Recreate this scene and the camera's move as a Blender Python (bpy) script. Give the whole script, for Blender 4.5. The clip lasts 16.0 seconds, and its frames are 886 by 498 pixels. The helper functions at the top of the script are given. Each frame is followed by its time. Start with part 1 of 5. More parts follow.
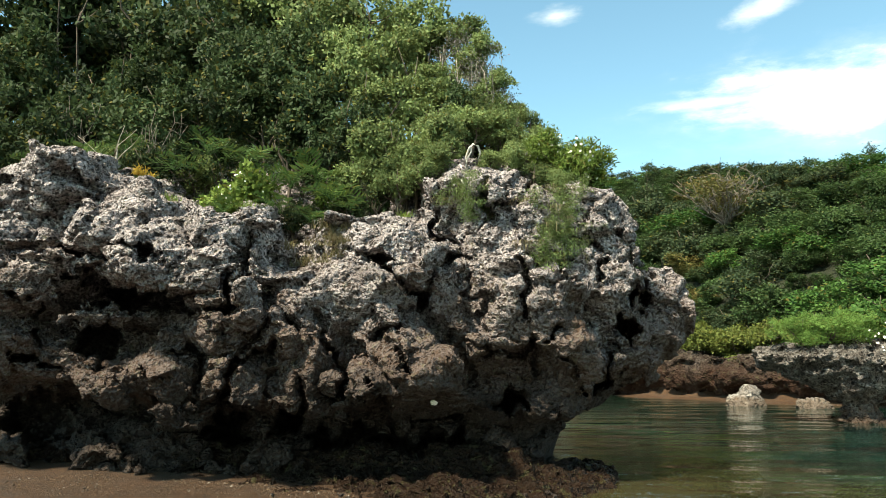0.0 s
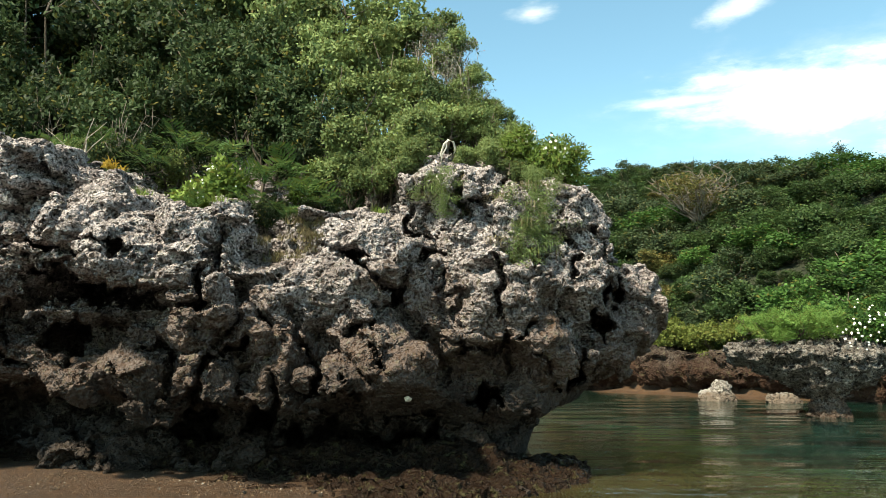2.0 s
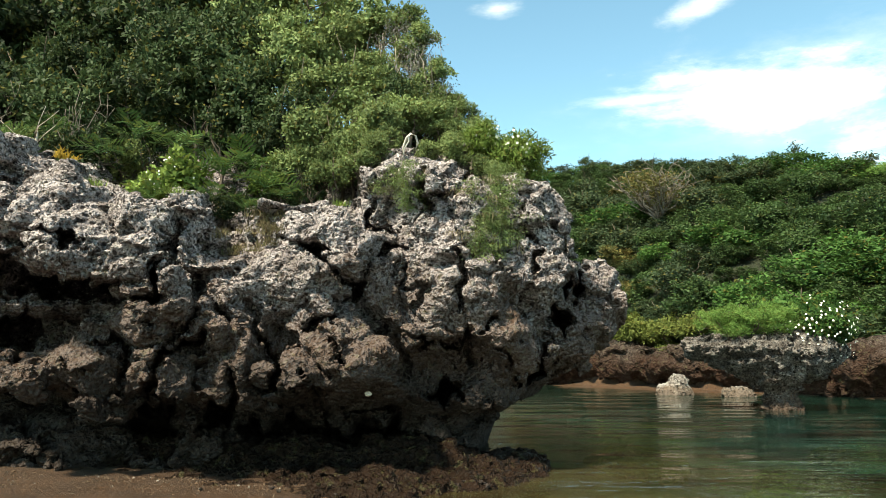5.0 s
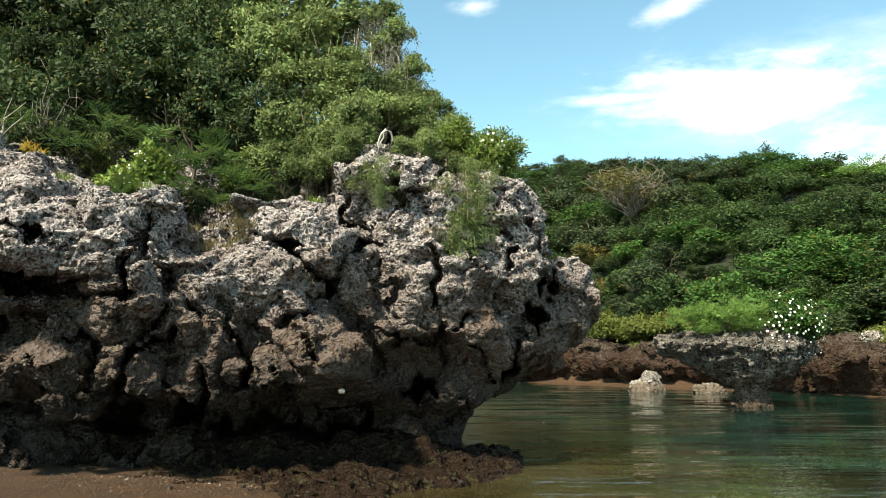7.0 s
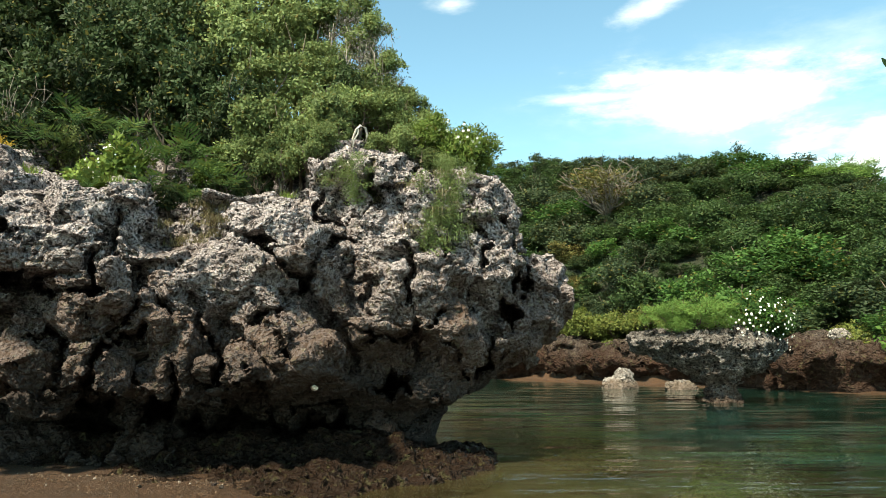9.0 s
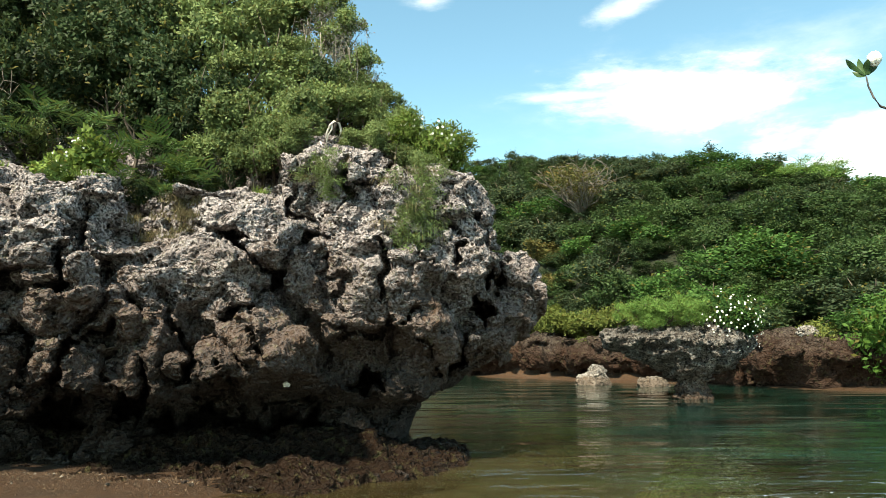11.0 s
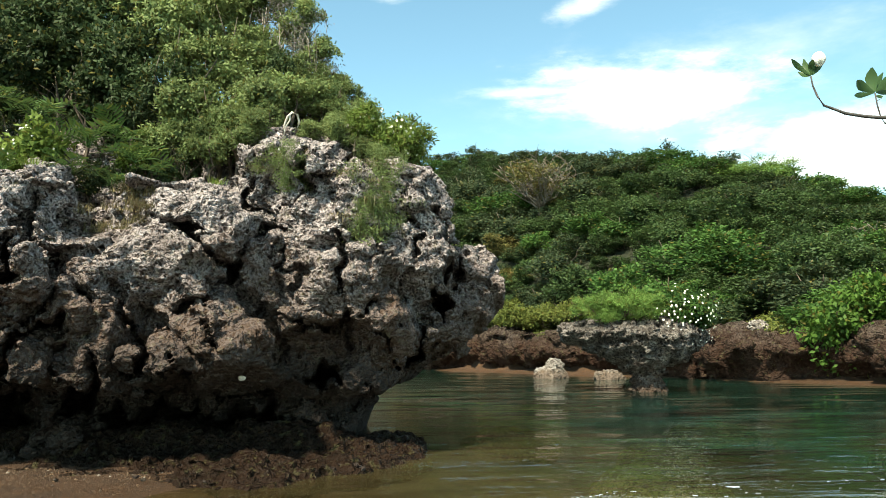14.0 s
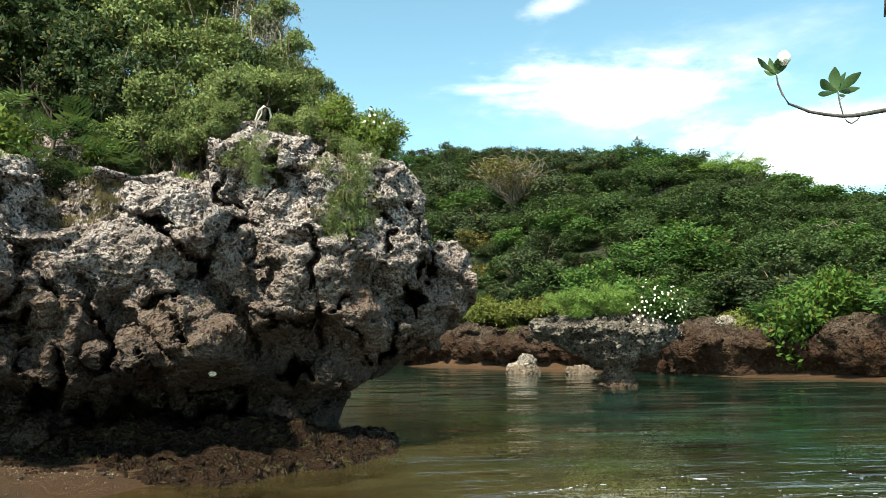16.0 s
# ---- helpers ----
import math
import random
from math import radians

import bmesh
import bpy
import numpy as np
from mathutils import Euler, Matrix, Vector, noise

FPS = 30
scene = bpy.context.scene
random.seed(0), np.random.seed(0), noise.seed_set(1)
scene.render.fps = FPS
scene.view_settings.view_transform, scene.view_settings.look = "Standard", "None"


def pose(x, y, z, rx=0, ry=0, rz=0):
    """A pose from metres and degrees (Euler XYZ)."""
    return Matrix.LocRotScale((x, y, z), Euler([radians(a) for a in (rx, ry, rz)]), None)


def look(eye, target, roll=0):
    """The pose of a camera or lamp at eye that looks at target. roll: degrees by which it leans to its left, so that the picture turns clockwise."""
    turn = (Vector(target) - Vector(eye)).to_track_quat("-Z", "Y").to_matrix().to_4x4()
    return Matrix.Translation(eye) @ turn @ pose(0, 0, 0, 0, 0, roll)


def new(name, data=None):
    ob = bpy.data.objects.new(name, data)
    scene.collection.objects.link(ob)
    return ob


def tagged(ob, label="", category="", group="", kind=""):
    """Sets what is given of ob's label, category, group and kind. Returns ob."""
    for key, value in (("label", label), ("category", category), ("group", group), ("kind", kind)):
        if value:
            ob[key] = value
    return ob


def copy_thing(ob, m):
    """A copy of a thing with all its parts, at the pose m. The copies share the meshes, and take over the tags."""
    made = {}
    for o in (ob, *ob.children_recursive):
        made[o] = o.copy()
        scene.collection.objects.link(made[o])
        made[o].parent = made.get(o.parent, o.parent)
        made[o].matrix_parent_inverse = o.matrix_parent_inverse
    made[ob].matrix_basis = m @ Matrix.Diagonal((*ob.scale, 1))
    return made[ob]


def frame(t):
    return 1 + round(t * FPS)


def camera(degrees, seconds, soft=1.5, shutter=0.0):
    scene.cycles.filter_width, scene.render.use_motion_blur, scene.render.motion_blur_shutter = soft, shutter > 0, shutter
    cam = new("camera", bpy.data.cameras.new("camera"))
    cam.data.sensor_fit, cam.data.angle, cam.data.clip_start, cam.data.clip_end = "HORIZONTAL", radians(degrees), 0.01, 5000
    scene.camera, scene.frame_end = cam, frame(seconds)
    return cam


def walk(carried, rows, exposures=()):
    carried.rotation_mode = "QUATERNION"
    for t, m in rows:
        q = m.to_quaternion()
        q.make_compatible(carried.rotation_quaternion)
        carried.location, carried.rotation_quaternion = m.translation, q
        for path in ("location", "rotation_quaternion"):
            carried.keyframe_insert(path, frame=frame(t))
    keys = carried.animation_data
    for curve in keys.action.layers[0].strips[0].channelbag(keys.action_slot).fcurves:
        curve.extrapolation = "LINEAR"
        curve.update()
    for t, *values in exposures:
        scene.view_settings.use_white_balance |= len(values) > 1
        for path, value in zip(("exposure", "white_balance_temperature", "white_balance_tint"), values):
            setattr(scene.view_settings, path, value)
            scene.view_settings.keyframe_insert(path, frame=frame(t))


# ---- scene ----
from mathutils.bvhtree import BVHTree

# A slow pan from the shallows over a limestone outcrop and a lagoon.
cam = camera(62.00, 16.0, soft=0.8)
walk(cam, [
    (0.0, pose(-0.052, -0.078, 1.550, 99.599, -0.192, 6.670)),
    (0.5, pose(-0.048, -0.072, 1.551, 99.520, -0.164, 6.208)),
    (1.0, pose(-0.043, -0.066, 1.553, 99.443, -0.140, 5.740)),
    (1.5, pose(-0.039, -0.061, 1.554, 99.369, -0.119, 5.268)),
    (2.0, pose(-0.036, -0.055, 1.554, 99.293, -0.098, 4.795)),
    (2.5, pose(-0.031, -0.049, 1.555, 99.221, -0.080, 4.322)),
    (3.0, pose(-0.028, -0.042, 1.555, 99.149, -0.062, 3.850)),
    (3.5, pose(-0.024, -0.036, 1.554, 99.080, -0.047, 3.373)),
    (4.0, pose(-0.020, -0.030, 1.554, 99.015, -0.033, 2.890)),
    (6.5, pose(-0.004, -0.006, 1.550, 98.723, -0.007, 0.481)),
    (7.0, pose(0.000, 0.000, 1.550, 98.671, 0.000, -0.000)),
    (7.5, pose(0.003, 0.006, 1.549, 98.620, 0.007, -0.477)),
    (8.0, pose(0.007, 0.013, 1.547, 98.570, 0.015, -0.953)),
    (8.5, pose(0.012, 0.018, 1.545, 98.522, 0.022, -1.432)),
    (9.0, pose(0.017, 0.021, 1.544, 98.472, 0.025, -1.908)),
    (11.5, pose(0.052, 0.018, 1.536, 98.165, 0.036, -4.307)),
    (12.0, pose(0.059, 0.017, 1.533, 98.091, 0.040, -4.808)),
    (12.5, pose(0.064, 0.013, 1.532, 98.017, 0.046, -5.327)),
    (13.0, pose(0.067, 0.010, 1.530, 97.940, 0.057, -5.856)),
    (13.5, pose(0.071, 0.007, 1.527, 97.859, 0.071, -6.385)),
    (14.0, pose(0.074, 0.005, 1.524, 97.783, 0.091, -6.909)),
    (14.5, pose(0.077, 0.003, 1.521, 97.707, 0.118, -7.432)),
    (15.0, pose(0.079, -0.001, 1.518, 97.633, 0.148, -7.951)),
    (15.5, pose(0.080, -0.005, 1.514, 97.555, 0.183, -8.471)),
    (16.0, pose(0.081, -0.009, 1.512, 97.479, 0.221, -8.989)),
], exposures=[(0.0, 1.1, 7850, 2.0), (16.0, 1.1, 7850, 2.0)])

# ---- world and sun ----
SUN_FROM = Vector((-0.40, -0.58, 0.85)).normalized()
world = bpy.data.worlds.new("sky")
scene.world = world
world.use_nodes = True


class Nodes:
    """Short hand for node trees."""

    def __init__(self, tree):
        self.tree = tree
        tree.nodes.clear()

    def add(self, kind, inputs=None, **props):
        node = self.tree.nodes.new(kind)
        for key, value in props.items():
            setattr(node, key, value)
        for key, value in (inputs or {}).items():
            if isinstance(value, bpy.types.NodeSocket):
                self.tree.links.new(value, node.inputs[key])
            else:
                node.inputs[key].default_value = value
        return node

    def math(self, op, a, b=0.0, clamp=False):
        return self.add("ShaderNodeMath", {0: a, 1: b}, operation=op, use_clamp=clamp).outputs[0]

    def noise(self, vector, scale, detail=4.0, rough=0.55, distort=0.0):
        return self.add("ShaderNodeTexNoise", {"Vector": vector, "Scale": scale, "Detail": detail, "Roughness": rough,
                                               "Distortion": distort}).outputs["Fac"]

    def ramp(self, fac, low, high, a=0.0, b=1.0):
        return self.add("ShaderNodeMapRange", {"Value": fac, "From Min": low, "From Max": high, "To Min": a, "To Max": b},
                        interpolation_type="SMOOTHSTEP").outputs[0]

    def mix(self, fac, a, b, blend="MIX"):
        node = self.add("ShaderNodeMix", data_type="RGBA", blend_type=blend)
        for socket, value in ((node.inputs[0], fac), (node.inputs[6], a), (node.inputs[7], b)):
            if isinstance(value, bpy.types.NodeSocket):
                self.tree.links.new(value, socket)
            else:
                socket.default_value = value if isinstance(value, (int, float)) else (*value, 1.0)[:4]
        return node.outputs[2]

    def link(self, a, b):
        self.tree.links.new(a, b)


def build_sky():
    n = Nodes(world.node_tree)
    sky = n.add("ShaderNodeTexSky", sky_type="NISHITA", sun_disc=False)
    sky.sun_elevation = math.asin(SUN_FROM.z)
    sky.sun_rotation = math.atan2(SUN_FROM.x, SUN_FROM.y)
    sky.air_density, sky.dust_density, sky.ozone_density = 1.0, 0.3, 1.2
    way = n.add("ShaderNodeTexCoord").outputs["Generated"]
    xyz = n.add("ShaderNodeSeparateXYZ", {0: way})
    azimuth = n.math("ARCTAN2", xyz.outputs[0], xyz.outputs[1])
    height = xyz.outputs[2]
    warp = n.noise(n.add("ShaderNodeMapping", {"Vector": way, "Scale": (1.0, 1.0, 2.6)}).outputs[0], 5.0, 7.0, 0.6, 0.3)
    fine = n.noise(n.add("ShaderNodeMapping", {"Vector": way, "Scale": (1.0, 1.0, 3.0)}).outputs[0], 16.0, 6.0, 0.6)

    def bank(az, el, wide, tall, slope=0.0, soft=2.6, gain=1.5):
        """One cloud: a flat oval at that azimuth and height, its edge torn by noise."""
        u = n.math("DIVIDE", n.math("SUBTRACT", azimuth, az), wide)
        lift = n.math("MULTIPLY", n.math("SUBTRACT", azimuth, az), slope)
        v = n.math("DIVIDE", n.math("SUBTRACT", n.math("SUBTRACT", height, el), lift), tall)
        r = n.math("SQRT", n.math("ADD", n.math("MULTIPLY", u, u), n.math("MULTIPLY", v, v)))
        r = n.math("ADD", r, n.math("MULTIPLY", n.math("SUBTRACT", warp, 0.5), 2.6))
        r = n.math("ADD", r, n.math("MULTIPLY", n.math("SUBTRACT", fine, 0.5), 1.5))
        return n.ramp(r, 1.15, 1.15 - soft, 0.0, gain)

    clouds = bank(*CLOUDS[0])
    for c in CLOUDS[1:]:
        clouds = n.math("MAXIMUM", clouds, bank(*c))
    veil = n.ramp(n.noise(n.add("ShaderNodeMapping", {"Vector": way, "Scale": (1.0, 1.0, 3.5)}).outputs[0], 2.2, 8.0, 0.62, 0.5),
                  0.55, 0.85, 0.0, 0.35)
    clouds = n.math("MAXIMUM", clouds, veil, clamp=True)
    # unseen grey cloud overhead, added to shape the light from above
    fill_deck = n.ramp(n.math("ADD", height, n.math("MULTIPLY", n.math("SUBTRACT", warp, 0.5), 0.5)), 0.58, 0.80, 0.0, 0.75)
    blue = n.mix(1.0, sky.outputs[0], (0.84, 1.13, 1.10), "MULTIPLY")
    colour = n.mix(clouds, blue, (7.9, 8.0, 8.2))
    colour = n.mix(fill_deck, colour, (2.3, 2.15, 2.0))
    back = n.add("ShaderNodeBackground", {"Color": colour, "Strength": 0.128})
    n.link(back.outputs[0], n.add("ShaderNodeOutputWorld").inputs[0])


# azimuth, height, half width, half height, slope, softness, cover
CLOUDS = [(0.44, 0.329, 0.22, 0.045, -0.02, 1.9, 1.2), (0.66, 0.238, 0.26, 0.060, 0.0, 1.9, 1.3), (0.25, 0.336, 0.10, 0.010, 0.0, 1.6, 0.6),
          (0.33, 0.435, 0.07, 0.016, 0.22, 1.6, 0.6), (0.046, 0.452, 0.045, 0.011, 0.05, 1.6, 0.7), (0.85, 0.30, 0.2, 0.08, 0.1),
          (0.55, 0.36, 0.28, 0.05, 0.0, 2.2, 0.3), (0.50, 0.29, 0.40, 0.09, 0.0, 2.4, 0.25)]
build_sky()
sun = new("sun", bpy.data.lights.new("sun", "SUN"))
sun.data.energy, sun.data.angle, sun.data.color = 5.0, radians(5.0), (1.0, 0.95, 0.88)
sun.matrix_world = look(SUN_FROM * 50, (0, 0, 0))


# ---- materials ----
def material(name):
    m = bpy.data.materials.new(name)
    m.use_nodes = True
    return m, Nodes(m.node_tree)


def finish(n, shader):
    n.link(shader.outputs[0], n.add("ShaderNodeOutputMaterial").inputs[0])


def rock_material(name, pale, mid, brown, dark, scale=1.0, brown_top=3.0, brown_low=0.8, wet=1.0, moss=0.3, damp=0.6):
    """Weathered reef limestone: pale lichen-grey crust, ochre staining lower down and a dark tide band, both deepened
    by painted shade, pits.
    """
    m, n = material(name)
    where = n.add("ShaderNodeNewGeometry")
    p = where.outputs["Position"]
    z = n.add("ShaderNodeSeparateXYZ", {0: p}).outputs[2]
    big = n.noise(p, 0.8 * scale, 5.0, 0.6)
    mid_n = n.noise(p, 4.0 * scale, 6.0, 0.65, 0.4)
    grain = n.noise(p, 26.0 * scale, 5.0, 0.7)
    spots = n.noise(p, 9.0 * scale, 3.0, 0.6)
    sharp = n.noise(p, 75.0 * scale, 3.0, 0.7)
    crust = n.add("ShaderNodeTexVoronoi", {"Vector": n.add("ShaderNodeVectorMath", {0: p, 1: n.add("ShaderNodeTexNoise", {"Vector": p, "Scale": 6.0 * scale}).outputs["Color"]}, operation="ADD").outputs[0],
                                           "Scale": 7.0 * scale}, feature="DISTANCE_TO_EDGE").outputs["Distance"]
    colour = n.mix(n.ramp(mid_n, 0.38, 0.62), mid, pale)
    colour = n.mix(n.ramp(spots, 0.56, 0.70, 0.0, 0.5), colour, tuple(min(1.0, c * 1.3) for c in pale))
    # blackened grain, with the small shade of its hollows painted in
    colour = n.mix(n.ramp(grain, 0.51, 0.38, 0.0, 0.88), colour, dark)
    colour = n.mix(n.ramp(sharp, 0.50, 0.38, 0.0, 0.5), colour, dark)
    bent = n.add("ShaderNodeVectorMath", {0: n.add("ShaderNodeMapping", {"Vector": p, "Scale": (1.0, 1.0, 1.1), "Rotation": (0.0, 0.3, 0.0)}).outputs[0],
                                          1: n.add("ShaderNodeVectorMath", {0: n.add("ShaderNodeTexNoise", {"Vector": p, "Scale": 5.0 * scale, "Detail": 4.0}).outputs["Color"], "Scale": 0.22 / scale}, operation="SCALE").outputs[0]}, operation="ADD").outputs[0]
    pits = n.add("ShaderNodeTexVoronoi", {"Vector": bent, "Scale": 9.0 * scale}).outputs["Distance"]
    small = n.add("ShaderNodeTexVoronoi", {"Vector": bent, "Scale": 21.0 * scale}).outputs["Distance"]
    # pits blackened at the bump's low points, their shade painted in
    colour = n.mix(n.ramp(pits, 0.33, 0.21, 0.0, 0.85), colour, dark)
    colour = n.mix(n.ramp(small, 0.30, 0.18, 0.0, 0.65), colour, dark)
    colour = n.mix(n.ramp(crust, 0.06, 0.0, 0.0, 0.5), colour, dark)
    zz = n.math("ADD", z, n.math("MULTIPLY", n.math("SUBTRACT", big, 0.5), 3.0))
    # ochre staining by height, deepened with the shade of the lower face
    stain_shade = n.math("MULTIPLY", n.ramp(zz, brown_top, brown_low), n.ramp(mid_n, 0.30, 0.66, 0.5, 0.95))
    colour = n.mix(stain_shade, colour, brown)
    colour = n.mix(n.math("MULTIPLY", n.ramp(spots, 0.56, 0.66), moss), colour, (0.10, 0.10, 0.045))
    # tide band, its colour taken darker to carry the notch's shade
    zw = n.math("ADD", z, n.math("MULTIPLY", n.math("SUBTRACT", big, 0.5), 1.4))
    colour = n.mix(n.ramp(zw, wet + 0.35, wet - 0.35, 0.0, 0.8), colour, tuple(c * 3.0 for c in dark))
    tall = n.math("ADD", n.math("MULTIPLY", grain, 0.45), n.math("MULTIPLY", mid_n, 0.8))
    tall = n.math("ADD", tall, n.math("ADD", n.math("MULTIPLY", pits, 1.1), n.math("MULTIPLY", small, 0.6)))
    bump = n.add("ShaderNodeBump", {"Height": tall, "Strength": 1.0, "Distance": 0.08 / scale}).outputs[0]
    s = n.add("ShaderNodeBsdfPrincipled", {"Base Color": colour, "Roughness": n.ramp(zw, wet + 0.2, wet - 0.2, max(damp, 0.92 if damp > 0.5 else 0.0), damp),
                                           "Normal": bump, "Specular IOR Level": 0.08})
    finish(n, s)
    return m


def leaf_material(name, dark, light, gloss=0.6, tint=(0.10, 0.09, 0.02), tint_amount=0.1, glow=0.25):
    m, n = material(name)
    island = n.add("ShaderNodeNewGeometry").outputs["Random Per Island"]
    thing = n.add("ShaderNodeObjectInfo").outputs["Random"]
    p = n.add("ShaderNodeNewGeometry").outputs["Position"]
    patch = n.noise(p, 0.9, 3.0, 0.6)
    fac = n.math("ADD", n.math("MULTIPLY", island, 0.42), n.math("MULTIPLY", thing, 0.58))
    colour = n.mix(fac, dark, light)
    colour = n.mix(n.math("MULTIPLY", n.ramp(patch, 0.45, 0.75), 0.6), colour, tuple(c * 1.5 for c in light))
    colour = n.mix(n.ramp(island, 1.0 - tint_amount, 1.0 - tint_amount * 0.6), colour, tint)
    s = n.add("ShaderNodeBsdfPrincipled", {"Base Color": colour, "Roughness": gloss, "Specular IOR Level": 0.16})
    t = n.add("ShaderNodeBsdfTranslucent", {"Color": n.mix(0.5, colour, tuple(c * 1.3 for c in light))})
    finish(n, n.add("ShaderNodeMixShader", {0: glow, 1: s.outputs[0], 2: t.outputs[0]}))
    return m


def bark_material(name, a, b, scale=1.0):
    m, n = material(name)
    p = n.add("ShaderNodeTexCoord").outputs["Object"]
    long = n.add("ShaderNodeMapping", {"Vector": p, "Scale": (8.0, 8.0, 2.0)}).outputs[0]
    g = n.noise(long, 3.0 * scale, 6.0, 0.65)
    bump = n.add("ShaderNodeBump", {"Height": g, "Strength": 0.7, "Distance": 0.02}).outputs[0]
    finish(n, n.add("ShaderNodeBsdfPrincipled", {"Base Color": n.mix(n.ramp(g, 0.35, 0.7), a, b), "Roughness": 0.85, "Normal": bump}))
    return m


def ground_material():
    """Ochre sand near the water, seabed with weed patches, very dark green soil inland."""
    m, n = material("sand_and_soil")
    p = n.add("ShaderNodeNewGeometry").outputs["Position"]
    xyz = n.add("ShaderNodeSeparateXYZ", {0: p})
    big = n.noise(p, 0.35, 5.0, 0.6)
    mid_n = n.noise(p, 2.2, 6.0, 0.65)
    grain = n.noise(p, 38.0, 5.0, 0.75)
    sand = n.mix(n.ramp(grain, 0.35, 0.68), (0.028, 0.013, 0.005), (0.150, 0.070, 0.025))
    sand = n.mix(n.ramp(mid_n, 0.40, 0.65, 0.0, 0.45), sand, (0.034, 0.019, 0.008))
    weed = n.mix(n.ramp(mid_n, 0.4, 0.6), (0.022, 0.019, 0.008), (0.075, 0.057, 0.023))
    bed = n.mix(n.ramp(big, 0.42, 0.56), weed, (0.080, 0.062, 0.034))
    colour = n.mix(n.ramp(xyz.outputs[2], 0.02, -0.25), sand, bed)
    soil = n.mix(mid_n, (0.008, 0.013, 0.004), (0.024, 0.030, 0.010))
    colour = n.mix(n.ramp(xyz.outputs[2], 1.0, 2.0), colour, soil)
    bump = n.add("ShaderNodeBump", {"Height": n.math("ADD", grain, n.math("MULTIPLY", mid_n, 2.0)), "Strength": 1.0, "Distance": 0.08}).outputs[0]
    rough = n.ramp(xyz.outputs[2], 0.05, 0.2, 0.5, 0.95)
    finish(n, n.add("ShaderNodeBsdfPrincipled", {"Base Color": colour, "Roughness": rough, "Normal": bump}))
    return m


def water_material():
    """Clear shallow lagoon water: teal where deep, brownish over the near sand, fine ripples."""
    m, n = material("lagoon_water")
    p = n.add("ShaderNodeNewGeometry").outputs["Position"]
    xyz = n.add("ShaderNodeSeparateXYZ", {0: p})
    patch = n.noise(n.add("ShaderNodeMapping", {"Vector": p, "Scale": (0.5, 1.0, 1.0)}).outputs[0], 0.30, 4.0, 0.55, 0.4)
    patch2 = n.noise(n.add("ShaderNodeMapping", {"Vector": p, "Scale": (0.4, 1.0, 1.0)}).outputs[0], 0.75, 5.0, 0.6, 0.3)
    depth = n.math("ADD", n.math("MULTIPLY", xyz.outputs[0], 0.30), n.math("MULTIPLY", xyz.outputs[1], 0.10))
    depth = n.math("ADD", depth, n.math("MULTIPLY", n.math("SUBTRACT", patch, 0.5), 3.0))
    teal = n.mix(n.ramp(patch2, 0.38, 0.62), (0.0012, 0.0095, 0.0078), (0.008, 0.044, 0.033))
    teal = n.mix(n.ramp(patch, 0.52, 0.68, 0.0, 0.45), teal, (0.032, 0.038, 0.012))
    shallow = n.mix(n.ramp(patch2, 0.35, 0.65), (0.040, 0.034, 0.014), (0.105, 0.088, 0.040))
    colour = n.mix(n.ramp(depth, 1.2, 3.2), shallow, teal)
    ripple = n.noise(n.add("ShaderNodeMapping", {"Vector": p, "Scale": (0.30, 1.0, 1.0), "Rotation": (0, 0, 0.15)}).outputs[0], 5.0, 3.0, 0.55, 0.5)
    swell = n.noise(n.add("ShaderNodeMapping", {"Vector": p, "Scale": (0.32, 1.0, 1.0), "Rotation": (0, 0, -0.10)}).outputs[0], 0.55, 2.0, 0.5, 0.4)
    chop = n.noise(n.add("ShaderNodeMapping", {"Vector": p, "Scale": (0.30, 1.0, 1.0), "Rotation": (0, 0, 0.08)}).outputs[0], 2.0, 3.0, 0.5, 0.6)
    lee = n.ramp(xyz.outputs[1], 9.0, 22.0, 1.0, 0.10)
    h = n.math("ADD", n.math("MULTIPLY", lee, n.math("ADD", n.math("MULTIPLY", ripple, 0.30), n.math("MULTIPLY", chop, 0.6))), n.math("MULTIPLY", swell, 1.6))
    bump = n.add("ShaderNodeBump", {"Height": h, "Strength": 0.5, "Distance": 0.10}).outputs[0]
    s = n.add("ShaderNodeBsdfPrincipled", {"Base Color": colour, "Roughness": 0.15, "IOR": 1.33, "Specular IOR Level": 0.0, "Normal": bump})
    clear = n.add("ShaderNodeBsdfTransparent", {"Color": n.mix(n.ramp(depth, 0.6, 2.6), (0.85, 0.80, 0.68), (0.45, 0.75, 0.66))})
    gloss = n.add("ShaderNodeBsdfGlossy", {"Roughness": 0.05, "Normal": bump, "Color": (1, 1, 1, 1)})
    body = n.add("ShaderNodeMixShader", {0: n.ramp(depth, 0.2, 3.0, 0.24, 0.52), 1: clear.outputs[0], 2: s.outputs[0]})
    fresnel = n.add("ShaderNodeFresnel", {"IOR": 1.33, "Normal": bump}).outputs[0]
    finish(n, n.add("ShaderNodeMixShader", {0: n.math("MULTIPLY", fresnel, 0.85), 1: body.outputs[0], 2: gloss.outputs[0]}))
    return m


def plain_material(name, a, b, rough=0.6, scale=20.0):
    m, n = material(name)
    p = n.add("ShaderNodeTexCoord").outputs["Object"]
    g = n.noise(p, scale, 4.0, 0.6)
    finish(n, n.add("ShaderNodeBsdfPrincipled", {"Base Color": n.mix(n.ramp(g, 0.3, 0.7), a, b), "Roughness": rough}))
    return m


